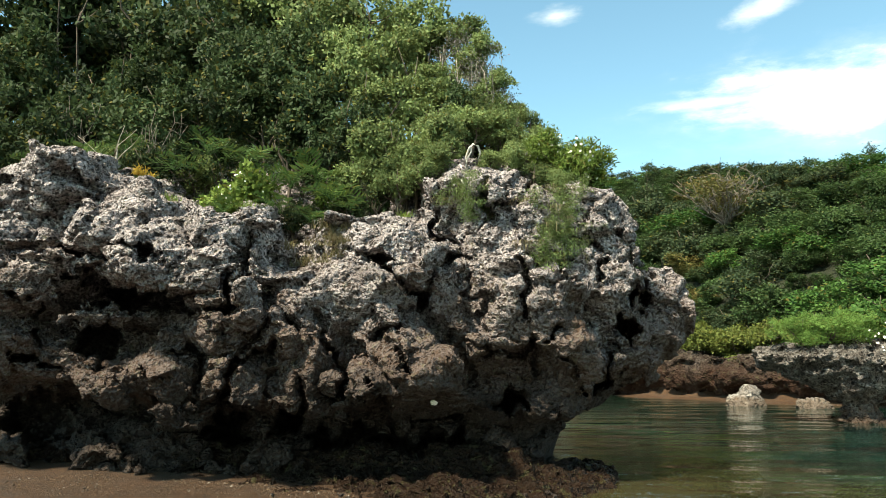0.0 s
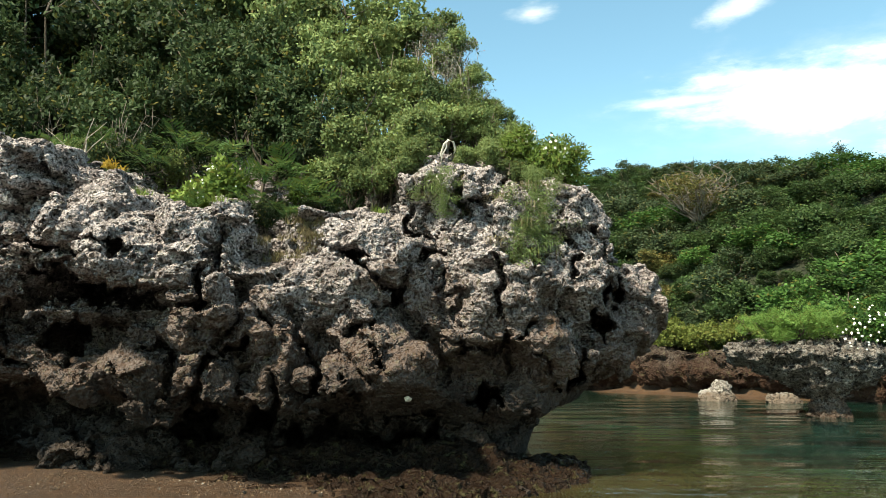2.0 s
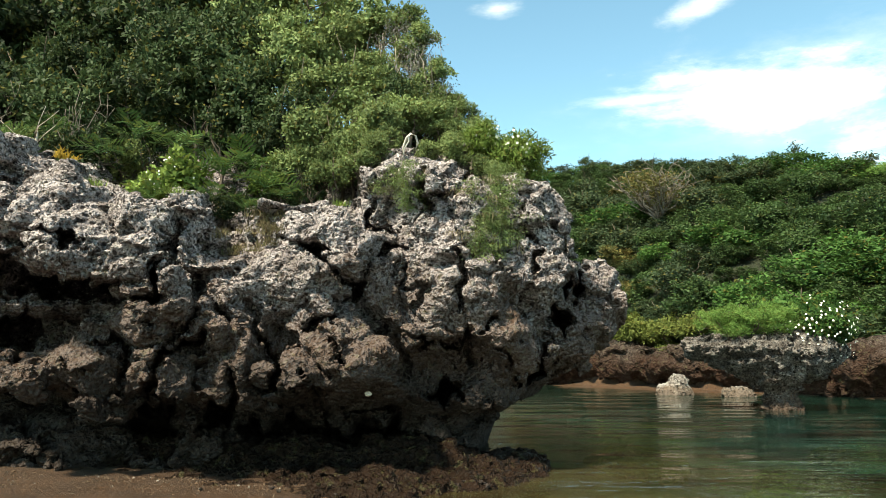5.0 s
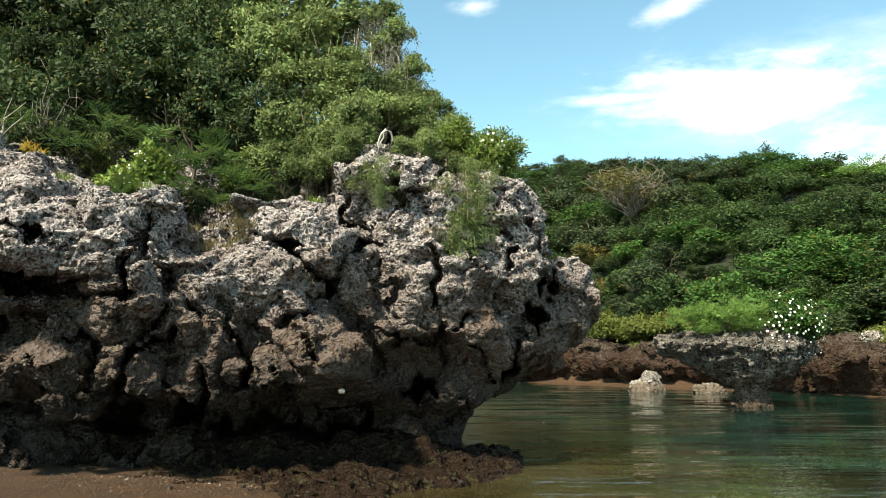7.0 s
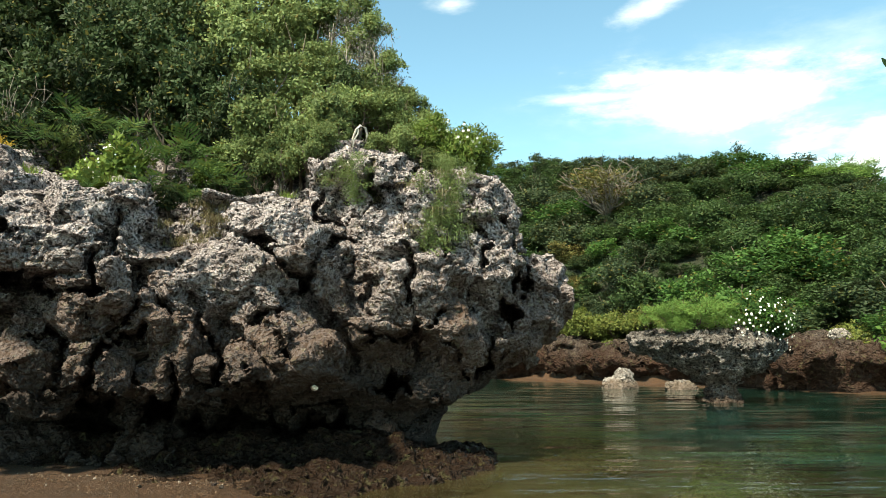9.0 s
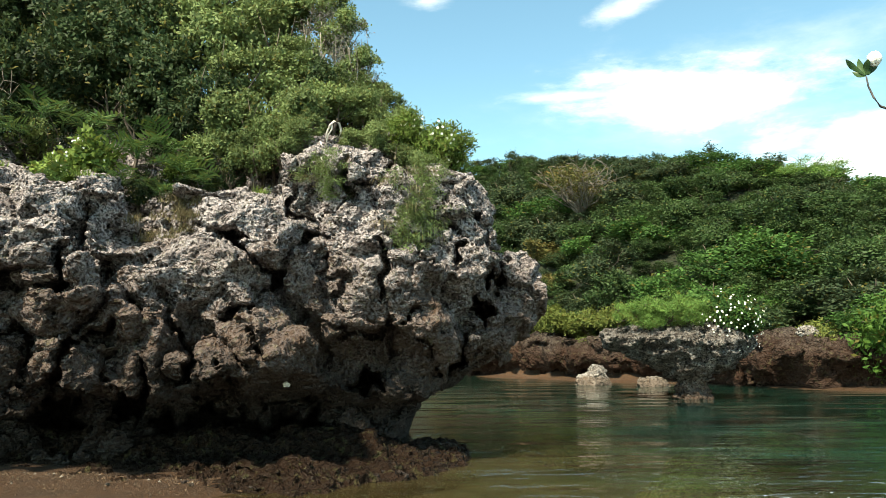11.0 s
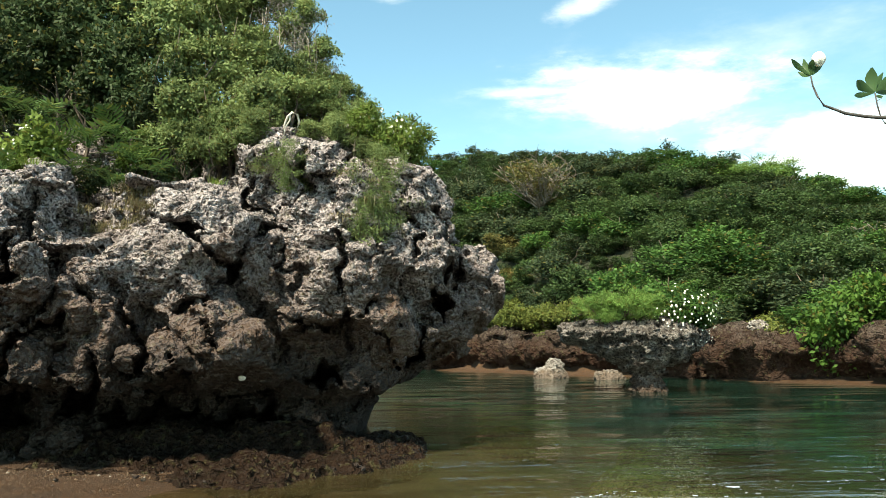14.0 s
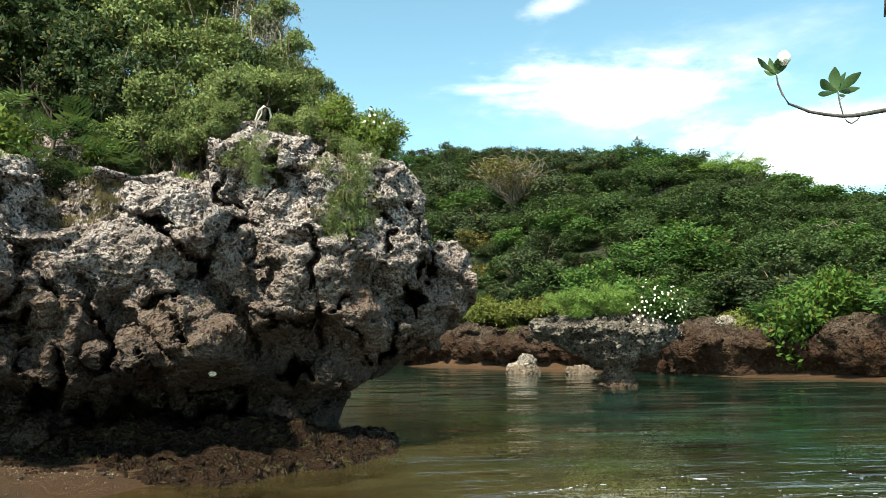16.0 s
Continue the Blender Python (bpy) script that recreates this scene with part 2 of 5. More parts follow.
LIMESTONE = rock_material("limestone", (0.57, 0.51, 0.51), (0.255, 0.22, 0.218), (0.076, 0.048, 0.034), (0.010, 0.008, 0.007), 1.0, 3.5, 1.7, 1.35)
WET_ROCK = rock_material("wet_limestone", (0.036, 0.025, 0.018), (0.016, 0.011, 0.008), (0.022, 0.013, 0.009), (0.004, 0.0035, 0.003), 1.0, 1.6, 0.2, -0.3, 0.3, 0.38)
FAR_ROCK = rock_material("far_limestone", (0.28, 0.255, 0.235), (0.11, 0.097, 0.087), (0.075, 0.045, 0.030), (0.010, 0.008, 0.007), 0.6, 1.1, 0.3, 0.1, 0.12)
RED_ROCK = rock_material("stained_cliff", (0.14, 0.112, 0.094), (0.048, 0.034, 0.027), (0.040, 0.020, 0.013), (0.008, 0.006, 0.005), 0.5, 3.2, 1.2, 0.1, 0.3)
PALE_ROCK = rock_material("pale_boulder", (0.50, 0.46, 0.42), (0.24, 0.21, 0.185), (0.15, 0.11, 0.08), (0.03, 0.025, 0.021), 0.55, 0.6, 0.1, 0.0, 0.1)
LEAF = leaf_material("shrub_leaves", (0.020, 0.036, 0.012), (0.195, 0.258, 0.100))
# dark hill foliage; on the outcrop, shrub leaves with canopy shade in the colour
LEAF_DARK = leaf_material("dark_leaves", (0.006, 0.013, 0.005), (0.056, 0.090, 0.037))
LEAF_BRIGHT = leaf_material("bright_leaves", (0.065, 0.110, 0.020), (0.160, 0.225, 0.055))
LEAF_FERN = leaf_material("frond_leaves", (0.022, 0.055, 0.016), (0.085, 0.150, 0.048), 0.4, (0.12, 0.13, 0.03))
LEAF_DRY = leaf_material("dry_leaves", (0.12, 0.10, 0.055), (0.25, 0.21, 0.13), 0.7, (0.10, 0.10, 0.04), 0.3)
LEAF_GREY = leaf_material("greyish_leaves", (0.07, 0.075, 0.055), (0.16, 0.17, 0.12), 0.6, (0.20, 0.17, 0.20), 0.25)
LEAF_HILL = leaf_material("hill_leaves", (0.004, 0.013, 0.004), (0.062, 0.108, 0.037), 0.5, (0.09, 0.10, 0.03), 0.05)
LEAF_OLIVE = leaf_material("olive_leaves", (0.060, 0.066, 0.018), (0.150, 0.140, 0.050), 0.55, (0.17, 0.11, 0.04), 0.2)
LEAF_BLUE = leaf_material("blue_green_leaves", (0.018, 0.034, 0.015), (0.055, 0.080, 0.040), 0.5)
LEAF_LIVELY = leaf_material("lively_leaves", (0.007, 0.028, 0.006), (0.076, 0.160, 0.040))
BONE = bark_material("bleached_wood", (0.50, 0.46, 0.40), (0.72, 0.68, 0.62))
GREY_BARK = bark_material("grey_bark", (0.10, 0.085, 0.07), (0.24, 0.205, 0.17))
FEATHER_LEAF = leaf_material("feather_leaves", (0.060, 0.125, 0.026), (0.160, 0.270, 0.070))
PETAL = plain_material("white_petals", (0.70, 0.70, 0.62), (0.85, 0.84, 0.78))
BARK = bark_material("bark", (0.05, 0.038, 0.028), (0.15, 0.12, 0.09))
PALE_BARK = bark_material("pale_bark", (0.22, 0.19, 0.15), (0.42, 0.38, 0.32))
GROUND = ground_material()
WATER = water_material()
# pale flecks with the sky's blue reflection put into the colour
FOAM = plain_material("foam", (0.40, 0.52, 0.72), (0.62, 0.70, 0.80), 0.4)
SHELL = plain_material("bleached_shell", (0.62, 0.60, 0.55), (0.80, 0.78, 0.74), 0.5)


# ---- helpers for shapes ----
def mesh_object(name, verts, faces, mat, parent=None, label="", smooth=True):
    me = bpy.data.meshes.new(name)
    if isinstance(faces, list):
        me.from_pydata(verts, [], faces)
    else:
        quads(me, verts, faces)
    me.materials.append(mat)
    me.polygons.foreach_set("use_smooth", [smooth] * len(me.polygons))
    ob = new(name, me)
    if parent:
        ob.parent = parent
    if label:
        tagged(ob, label)
    return ob


def quads(me, verts, faces):
    """Fill a mesh from arrays of vertices and four-sided faces."""
    me.vertices.add(len(verts))
    me.vertices.foreach_set("co", np.ascontiguousarray(verts, np.float32).ravel())
    me.loops.add(len(faces) * 4)
    me.loops.foreach_set("vertex_index", np.ascontiguousarray(faces, np.int32).ravel())
    me.polygons.add(len(faces))
    me.polygons.foreach_set("loop_start", np.arange(len(faces), dtype=np.int32) * 4)
    me.update(calc_edges=True)


def part_of(name, me, parent, label=""):
    ob = new(name, me)
    ob.parent = parent
    if label:
        tagged(ob, label)
    return ob


GRAD = np.random.RandomState(3).normal(size=(256, 3))
GRAD /= np.linalg.norm(GRAD, axis=1)[:, None]
PERM = np.random.RandomState(4).permutation(256)
PERM = np.concatenate([PERM, PERM, PERM])


SCATTER = np.random.RandomState(6).random_sample((256, 3)).astype(np.float32)


def perlin(p):
    """Gradient noise at the points p, about -0.7 to 0.7."""
    i = np.floor(p).astype(np.int64)
    f = p - i
    u = f * f * f * (f * (f * 6 - 15) + 10)
    i = (i & 255).astype(np.int32)
    out = 0.0
    for dx in (0, 1):
        for dy in (0, 1):
            for dz in (0, 1):
                g = GRAD[PERM[PERM[PERM[i[:, 0] + dx] + i[:, 1] + dy] + i[:, 2] + dz]]
                dot = g[:, 0] * (f[:, 0] - dx) + g[:, 1] * (f[:, 1] - dy) + g[:, 2] * (f[:, 2] - dz)
                w = (u[:, 0] if dx else 1 - u[:, 0]) * (u[:, 1] if dy else 1 - u[:, 1]) * (u[:, 2] if dz else 1 - u[:, 2])
                out = out + w * dot
    return out


def cells(p):
    """Distances from p to the two nearest of one random point in each unit cell, and a random number and a random slope for the nearest."""
    p = p.astype(np.float32)
    i = np.floor(p).astype(np.int32)
    best, second, mark = np.full(len(p), 9, np.float32), np.full(len(p), 9, np.float32), np.zeros(len(p), np.int32)
    offset = np.zeros((len(p), 3), np.float32)
    for dx in (-1, 0, 1):
        for dy in (-1, 0, 1):
            for dz in (-1, 0, 1):
                c = i + (dx, dy, dz)
                k = c & 255
                h = PERM[PERM[PERM[k[:, 0]] + k[:, 1]] + k[:, 2]]
                q = p - c - SCATTER[h]
                r = np.einsum("ij,ij->i", q, q)
                near = r < best
                second = np.where(near, best, np.minimum(second, r))
                mark = np.where(near, h, mark)
                offset[near] = q[near]
                best = np.where(near, r, best)
    return np.sqrt(best), np.sqrt(second), PERM[mark + 33] / 255.0, np.einsum("ij,ij->i", offset, GRAD[mark])


class Rock:
    """A rock grown from rounded lumps, with hollows and joints cut in, broken up by noise, and skinned with one mesh."""

    def __init__(self, xs, ys, zs, blend=0.26):
        self.axes, self.blend = (xs, ys, zs), blend
        self.d = np.full((len(xs), len(ys), len(zs)), 5.0, np.float32)

    def window(self, lo, hi):
        s = [slice(max(0, np.searchsorted(a, l) - 1), min(len(a), np.searchsorted(a, h) + 1)) for a, l, h in zip(self.axes, lo, hi)]
        x, y, z = (a[k] for a, k in zip(self.axes, s))
        return tuple(s), x[:, None, None], y[None, :, None], z[None, None, :]

    def oval(self, c, r, tilt, margin, power=2.0):
        big = max(r[0], r[2]) if tilt else 0
        reach = [max(r[0], big) + margin, r[1] + margin, max(r[2], big) + margin]
        s, x, y, z = self.window([a - b for a, b in zip(c, reach)], [a + b for a, b in zip(c, reach)])
        x, y, z = x - c[0], y - c[1], z - c[2]
        ct, st = math.cos(radians(tilt)), math.sin(radians(tilt))
        u, v = x * ct - z * st, x * st + z * ct
        if power > 2:
            q = (np.abs(u / r[0]) ** power + np.abs(y / r[1]) ** power + np.abs(v / r[2]) ** power) ** (1 / power)
            return s, (q - 1) * min(r)
        q = np.sqrt((u / r[0]) ** 2 + (y / r[1]) ** 2 + (v / r[2]) ** 2)
        g = np.sqrt((u / r[0] ** 2) ** 2 + (y / r[1] ** 2) ** 2 + (v / r[2] ** 2) ** 2) + 1e-6
        return s, q * (q - 1) / g

    def lump(self, x, y, z, rx, ry, rz, tilt=0, power=2.0):
        s, e = self.oval((x, y, z), (rx, ry, rz), tilt, 0.6, power)
        k, a = self.blend, self.d[s]
        h = np.clip(0.5 + 0.5 * (a - e) / k, 0, 1)
        self.d[s] = np.minimum(a, np.where(h > 0, a * (1 - h) + e * h - k * h * (1 - h), a))

    def hollow(self, x, y, z, rx, ry, rz, tilt=0):
        s, e = self.oval((x, y, z), (rx, ry, rz), tilt, 0.3)
        self.d[s] = np.maximum(self.d[s], -e)

    def block(self, x, y, z, rx, ry, rz, tilt=0):
        """A lump with flatter faces and tighter corners."""
        self.lump(x, y, z, rx * 0.95, ry * 0.97, rz * 0.95, tilt, 2.8)

    def sheet(self, lo, hi):
        """The grid round a part of the face, with its places brought forward to ten metres off."""
        far = lambda v, mid: mid + (v - mid) * 1.3
        near = lambda v, mid: mid + (v - mid) * 0.8
        s, x, y, z = self.window((min(far(lo[0], 0), near(lo[0], 0)), -1e3, min(far(lo[1], 1.55), near(lo[1], 1.55))),
                                 (max(far(hi[0], 0), near(hi[0], 0)), 13.2, max(far(hi[1], 1.55), near(hi[1], 1.55))))
        return s, x * 10 / y, 1.55 + (z - 1.55) * 10 / y

    def crack(self, line, wide, deep=0.32):
        """A ragged open joint along a bent line, given on the plane ten metres off, that narrows into the face."""
        xs, zs = [p[0] for p in line], [p[1] for p in line]
        s, x, z = self.sheet((min(xs) - 0.25, min(zs) - 0.25), (max(xs) + 0.25, max(zs) + 0.25))
        x, z = self.ragged(x, z, 0.03)
        off = np.full(x.shape, 9.0, np.float32)
        for (x1, z1), (x2, z2) in zip(line, line[1:]):
            ax, az = x2 - x1, z2 - z1
            t = np.clip(((x - x1) * ax + (z - z1) * az) / (ax * ax + az * az), 0, 1)
            over = np.where((z - z1) * ax > (x - x1) * az, 1.0, 0.6) if ax > 0 else np.where((z - z1) * ax > (x - x1) * az, 0.6, 1.0)
            off = np.minimum(off, np.hypot(x - x1 - t * ax, z - z1 - t * az) * (0.55 + over * 0.65))
        wide = wide * 1.25 * (0.8 + 0.35 * np.sin(x * 7.0 + z * 5.0))
        a = self.d[s]
        self.d[s] = a + np.where(a > -0.7, deep * np.sqrt(np.clip(1 - off / wide, 0, 1)), 0)

    def cave(self, x0, z0, rx, rz, deep=0.75):
        """A dark ragged hole that runs into the face."""
        s, x, z = self.sheet((x0 - rx - 0.15, z0 - rz - 0.15), (x0 + rx + 0.15, z0 + rz + 0.15))
        x, z = self.ragged(x, z, 0.07)
        q = np.hypot((x - x0) / rx, (z - z0) / rz)
        a = self.d[s]
        self.d[s] = a + np.where(a > -1.2, deep * smooth(1.15 - q, 0.0, 0.45), 0)

    def ragged(self, x, z, amount):
        """Unsettle places on the face, so that edges cut there come out torn."""
        u = x + amount * (np.sin(z * 11 + 2 * np.sin(x * 7)) + 0.7 * np.sin(z * 23 + x * 9))
        return u, z + amount * (np.sin(x * 13 + 2 * np.sin(z * 6)) + 0.7 * np.sin(x * 27 - z * 8))

    def skin(self, octaves, seed=0.0, squash=1.3, blocks=(), depth=99.0):
        """Break the surface with billowed noise and return vertices and faces."""
        self.break_up(octaves, seed, squash, blocks, depth)
        return self.nets()

    def break_up(self, octaves, seed=0.0, squash=1.3, blocks=(), depth=99.0):
        X, Y, Z = self.axes
        reach = sum(a for _, a in octaves) + 0.05 + (0.15 if blocks else 0)
        idx = np.argwhere(np.abs(self.d) < reach)
        p = np.stack([X[idx[:, 0]], Y[idx[:, 1]], Z[idx[:, 2]]], 1)
        lean = p * (1.0, 1.0, squash) + seed
        lean = lean + 0.22 * np.stack([perlin(lean * 1.3 + 7), perlin(lean * 1.3 + 19), perlin(lean * 1.3 + 31)], 1)
        add = np.zeros(len(p))
        for size, amp in octaves:
            fold = 0.42 - np.minimum(1.0, 2.6 * np.abs(perlin(lean / size + size * 13.7)))
            add += amp * (fold if size > 0.4 else -fold)
        near = (np.abs(self.d[idx[:, 0], idx[:, 1], idx[:, 2]]) < 0.26) & (p[:, 1] < depth)
        for size, proud, slope, crack in blocks:
            a, b, mark, tilt = cells(lean[near] * (1.0, 0.8, 1.0) / size + size * 3.0)
            add[near] += (0.5 - mark) * proud - tilt * slope * size + crack * (1 - smooth(b - a, 0.0, 0.12)) - 0.15 * crack
        flat = self.d[idx[:, 0], idx[:, 1], idx[:, 2]] + add
        self.d[idx[:, 0], idx[:, 1], idx[:, 2]] = flat

    def nets(self):
        X, Y, Z = self.axes
        d = self.d
        inside = d < 0
        n = [len(a) for a in self.axes]
        corner = [(i, j, k) for i in (0, 1) for j in (0, 1) for k in (0, 1)]
        count = sum(inside[i:n[0] - 1 + i, j:n[1] - 1 + j, k:n[2] - 1 + k].astype(np.int8) for i, j, k in corner)
        cell = np.argwhere((count > 0) & (count < 8))
        number = np.full((n[0] - 1, n[1] - 1, n[2] - 1), -1, np.int32)
        number[cell[:, 0], cell[:, 1], cell[:, 2]] = np.arange(len(cell))
        total, hits = np.zeros((len(cell), 3)), np.zeros(len(cell))
        place = lambda c: np.stack([X[c[:, 0]], Y[c[:, 1]], Z[c[:, 2]]], 1)
        for a in corner:
            for axis in range(3):
                if a[axis]:
                    continue
                b = list(a)
                b[axis] = 1
                ca, cb = cell + a, cell + b
                va, vb = d[ca[:, 0], ca[:, 1], ca[:, 2]], d[cb[:, 0], cb[:, 1], cb[:, 2]]
                cross = (va < 0) != (vb < 0)
                t = np.where(cross, va / np.where(cross, va - vb, 1), 0)[:, None]
                total += np.where(cross[:, None], place(ca) * (1 - t) + place(cb) * t, 0)
                hits += cross
        verts = total / hits[:, None]
        faces = []
        for axis in range(3):
            lo, hi = [slice(None)] * 3, [slice(None)] * 3
            lo[axis], hi[axis] = slice(0, -1), slice(1, None)
            edge = np.argwhere(inside[tuple(lo)] != inside[tuple(hi)])
            b, c = (axis + 1) % 3, (axis + 2) % 3
            ok = (edge[:, b] > 0) & (edge[:, c] > 0) & (edge[:, b] < n[b] - 1) & (edge[:, c] < n[c] - 1)
            edge = edge[ok]
            quad = []
            for ob, oc in ((0, 0), (-1, 0), (-1, -1), (0, -1)):
                e = edge.copy()
                e[:, b] += ob
                e[:, c] += oc
                quad.append(number[e[:, 0], e[:, 1], e[:, 2]])
            quad = np.stack(quad, 1)
            start = inside[edge[:, 0], edge[:, 1], edge[:, 2]]
            quad[~start] = quad[~start][:, ::-1]
            faces.append(quad)
        return largest(verts, np.concatenate(faces))


def largest(v, f):
    """Drop the small loose bits and keep the main body."""
    tag = np.arange(len(v))
    for _ in range(200):
        old = tag.copy()
        low = tag[f].min(1)
        for k in range(4):
            np.minimum.at(tag, f[:, k], low)
        tag = tag[tag[tag]]
        if (tag == old).all():
            break
    f = f[tag[f[:, 0]] == np.bincount(tag).argmax()]
    keep, face = np.unique(f, return_inverse=True)
    return v[keep], face.reshape(-1, 4)


def normals(v, f):
    fn = np.cross(v[f[:, 2]] - v[f[:, 0]], v[f[:, 3]] - v[f[:, 1]])
    out = np.stack([sum(np.bincount(f[:, k], fn[:, c], len(v)) for k in range(4)) for c in range(3)], 1)
    return out / (np.linalg.norm(out, axis=1)[:, None] + 1e-9)


def roughen(v, f, size, deep, grain=0.012):
    """Solution pits and sharp little crests on a skinned rock."""
    nm = normals(v, f)
    lean = v + 0.5 * size * np.stack([perlin(v / size * 0.7), perlin(v / size * 0.7 + 40), perlin(v / size * 0.7 + 80)], 1)
    push = grain * perlin(v * 22.0)
    for k, amp, dent in ((2.2, 0.8, 0.9), (1.05, 0.7, 1.5), (0.55, 0.3, 1.1)):
        a, b, mark, tilt = cells(lean * (0.85, 1.0, 1.35) / (size * k) + k * 5.0)
        push = push + deep * amp * ((mark - 0.5) * 0.5 + tilt * 1.0 - 0.5 * (1 - smooth(b - a, 0.0, 0.12)))
        push = push + deep * dent * (np.minimum(a, 0.9) - 0.55) * np.sqrt(k)
    return v + nm * push[:, None]


def finer(v, f):
    """Cut every face in four."""
    e = np.sort(np.stack([f, np.roll(f, -1, 1)], 2).reshape(-1, 2), 1)
    key, back = np.unique(e[:, 0].astype(np.int64) * len(v) + e[:, 1], return_inverse=True)
    mids = 0.5 * (v[key // len(v)] + v[key % len(v)])
    m = back.reshape(-1, 4) + len(v)
    c = np.arange(len(f)) + len(v) + len(mids)
    faces = [np.stack([f[:, k], m[:, k], c, m[:, k - 1]], 1) for k in range(4)]
    return np.concatenate([v, mids, v[f].mean(1)]), np.concatenate(faces)


def weather(v, f):
    """Broken facets of two sizes, sharp crests and solution pits on the face of a skinned rock."""
    for size, slope, gap in ((0.48, 0.15, 0.020), (0.22, 0.09, 0.008)):
        nm = normals(v, f)
        k = np.flatnonzero(v[:, 1] < 13.0)
        p = v[k]
        bend = perlin(p / size * 0.6)[:, None] * (1.0, 0.6, -1.0)
        a, b, mark, tilt = cells((p + 0.5 * size * bend) * (0.9, 1.0, 1.3) / size + size * 50)
        push = size * slope * tilt - gap * (1 - smooth(b - a, 0.0, 0.08))
        v[k] += nm[k] * push[:, None]
    nm = normals(v, f)
    k = np.flatnonzero(v[:, 1] < 13.0)
    lean = v[k] * (1.0, 1.0, 1.3)
    push = np.zeros(len(k))
    leaves = v[k] * (2.2, 2.2, 11.0) + 0.8 * perlin(v[k] * 1.7)[:, None] * (0, 0, 1)
    push += 0.014 * (0.3 - np.minimum(1.0, 2.2 * np.abs(perlin(leaves))))
    for size, amp in ((0.30, 0.024), (0.13, 0.020), (0.065, 0.016)):
        push += amp * (0.3 - np.minimum(1.0, 2.2 * np.abs(perlin(lean / size + size * 31))))
    v[k] += nm[k] * push[:, None]
    return v


def steps(parts):
    """Grid lines from (from, to, step) stretches."""
    return np.concatenate([np.arange(a, b, s) for a, b, s in parts])


# ---- ground and water ----
def smooth(x, a, b):
    t = np.clip((x - a) / (b - a), 0, 1)
    return t * t * (3 - 2 * t)


def inland(x, y):
    """Distance behind the far shore line, and the way along it."""
    return (x - 6.9) * 0.868 + (y - 54) * 0.494, (x - 6.9) * 0.494 - (y - 54) * 0.868


def land(x, y):
    """Height of the ground at x, y."""
    s, u = inland(x, y)
    s = s + 0.8 * np.sin(u * 0.21) + 0.5 * np.sin(u * 0.53 + 1)
    near = np.clip(-0.14 * (x + 0.7 - 0.8 * (np.clip(y, 7, 10) - 10)), -1.0, 0.08)
    near = np.where(x > -3, np.maximum(near, -1.0), near)
    far = np.clip(0.13 * s, -1.0, 0.22)
    ridge = np.interp(u, [-90, -45, -31, -4, 18, 60], [31.0, 28.0, 25.0, 19.0, 10.8, 6.0])
    rise = ridge * np.sin(np.clip((s - 3) / 36, 0, 1) * math.pi / 2) * (1 - 0.5 * smooth(s, 60, 160))
    far = far + np.where(s > 3, rise, 0) + 1.6 * smooth(s, 2.2, 3.4)
    back = 4.0 * np.exp(-((x + 10) / 4.5) ** 2 - ((y - 20) / 5.5) ** 2) + 3.0 * smooth(-x, 10, 30) * smooth(y, 8, 20)
    return np.maximum(near, far) + back


def make_ground():
    k = np.linspace(-1, 1, 221)
    ax = np.sinh(k * 6.6) / math.sinh(6.6) * 2500
    xs, ys = ax + 4.0, ax + 12.0
    gx, gy = np.meshgrid(xs, ys, indexing="ij")
    z = land(gx, gy)
    fade = np.exp(-((gx / 900) ** 2 + (gy / 900) ** 2))
    p = np.stack([gx.ravel(), gy.ravel(), np.zeros(gx.size)], 1)
    lumps = perlin(p * 1.1).reshape(gx.shape) * 0.05 + perlin(p * 0.33).reshape(gx.shape) * 0.25 * smooth(-z, 0.15, 0.7)
    z = z * fade + (1 - fade) * 0.5 + lumps
    n = len(k)
    v = np.stack([gx.ravel(), gy.ravel(), z.ravel()], 1)
    i = (np.arange(n - 1)[:, None] * n + np.arange(n - 1)[None, :]).ravel()
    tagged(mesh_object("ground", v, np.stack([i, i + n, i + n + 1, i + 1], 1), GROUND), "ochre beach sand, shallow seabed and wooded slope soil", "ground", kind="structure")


def make_water():
    v = [(-60, -60, 0), (140, -60, 0), (140, 140, 0), (-60, 140, 0)]
    tagged(mesh_object("water", v, [(0, 1, 2, 3)], WATER), "clear teal lagoon water with fine ripples over sand", "water", kind="structure")


make_ground()
make_water()


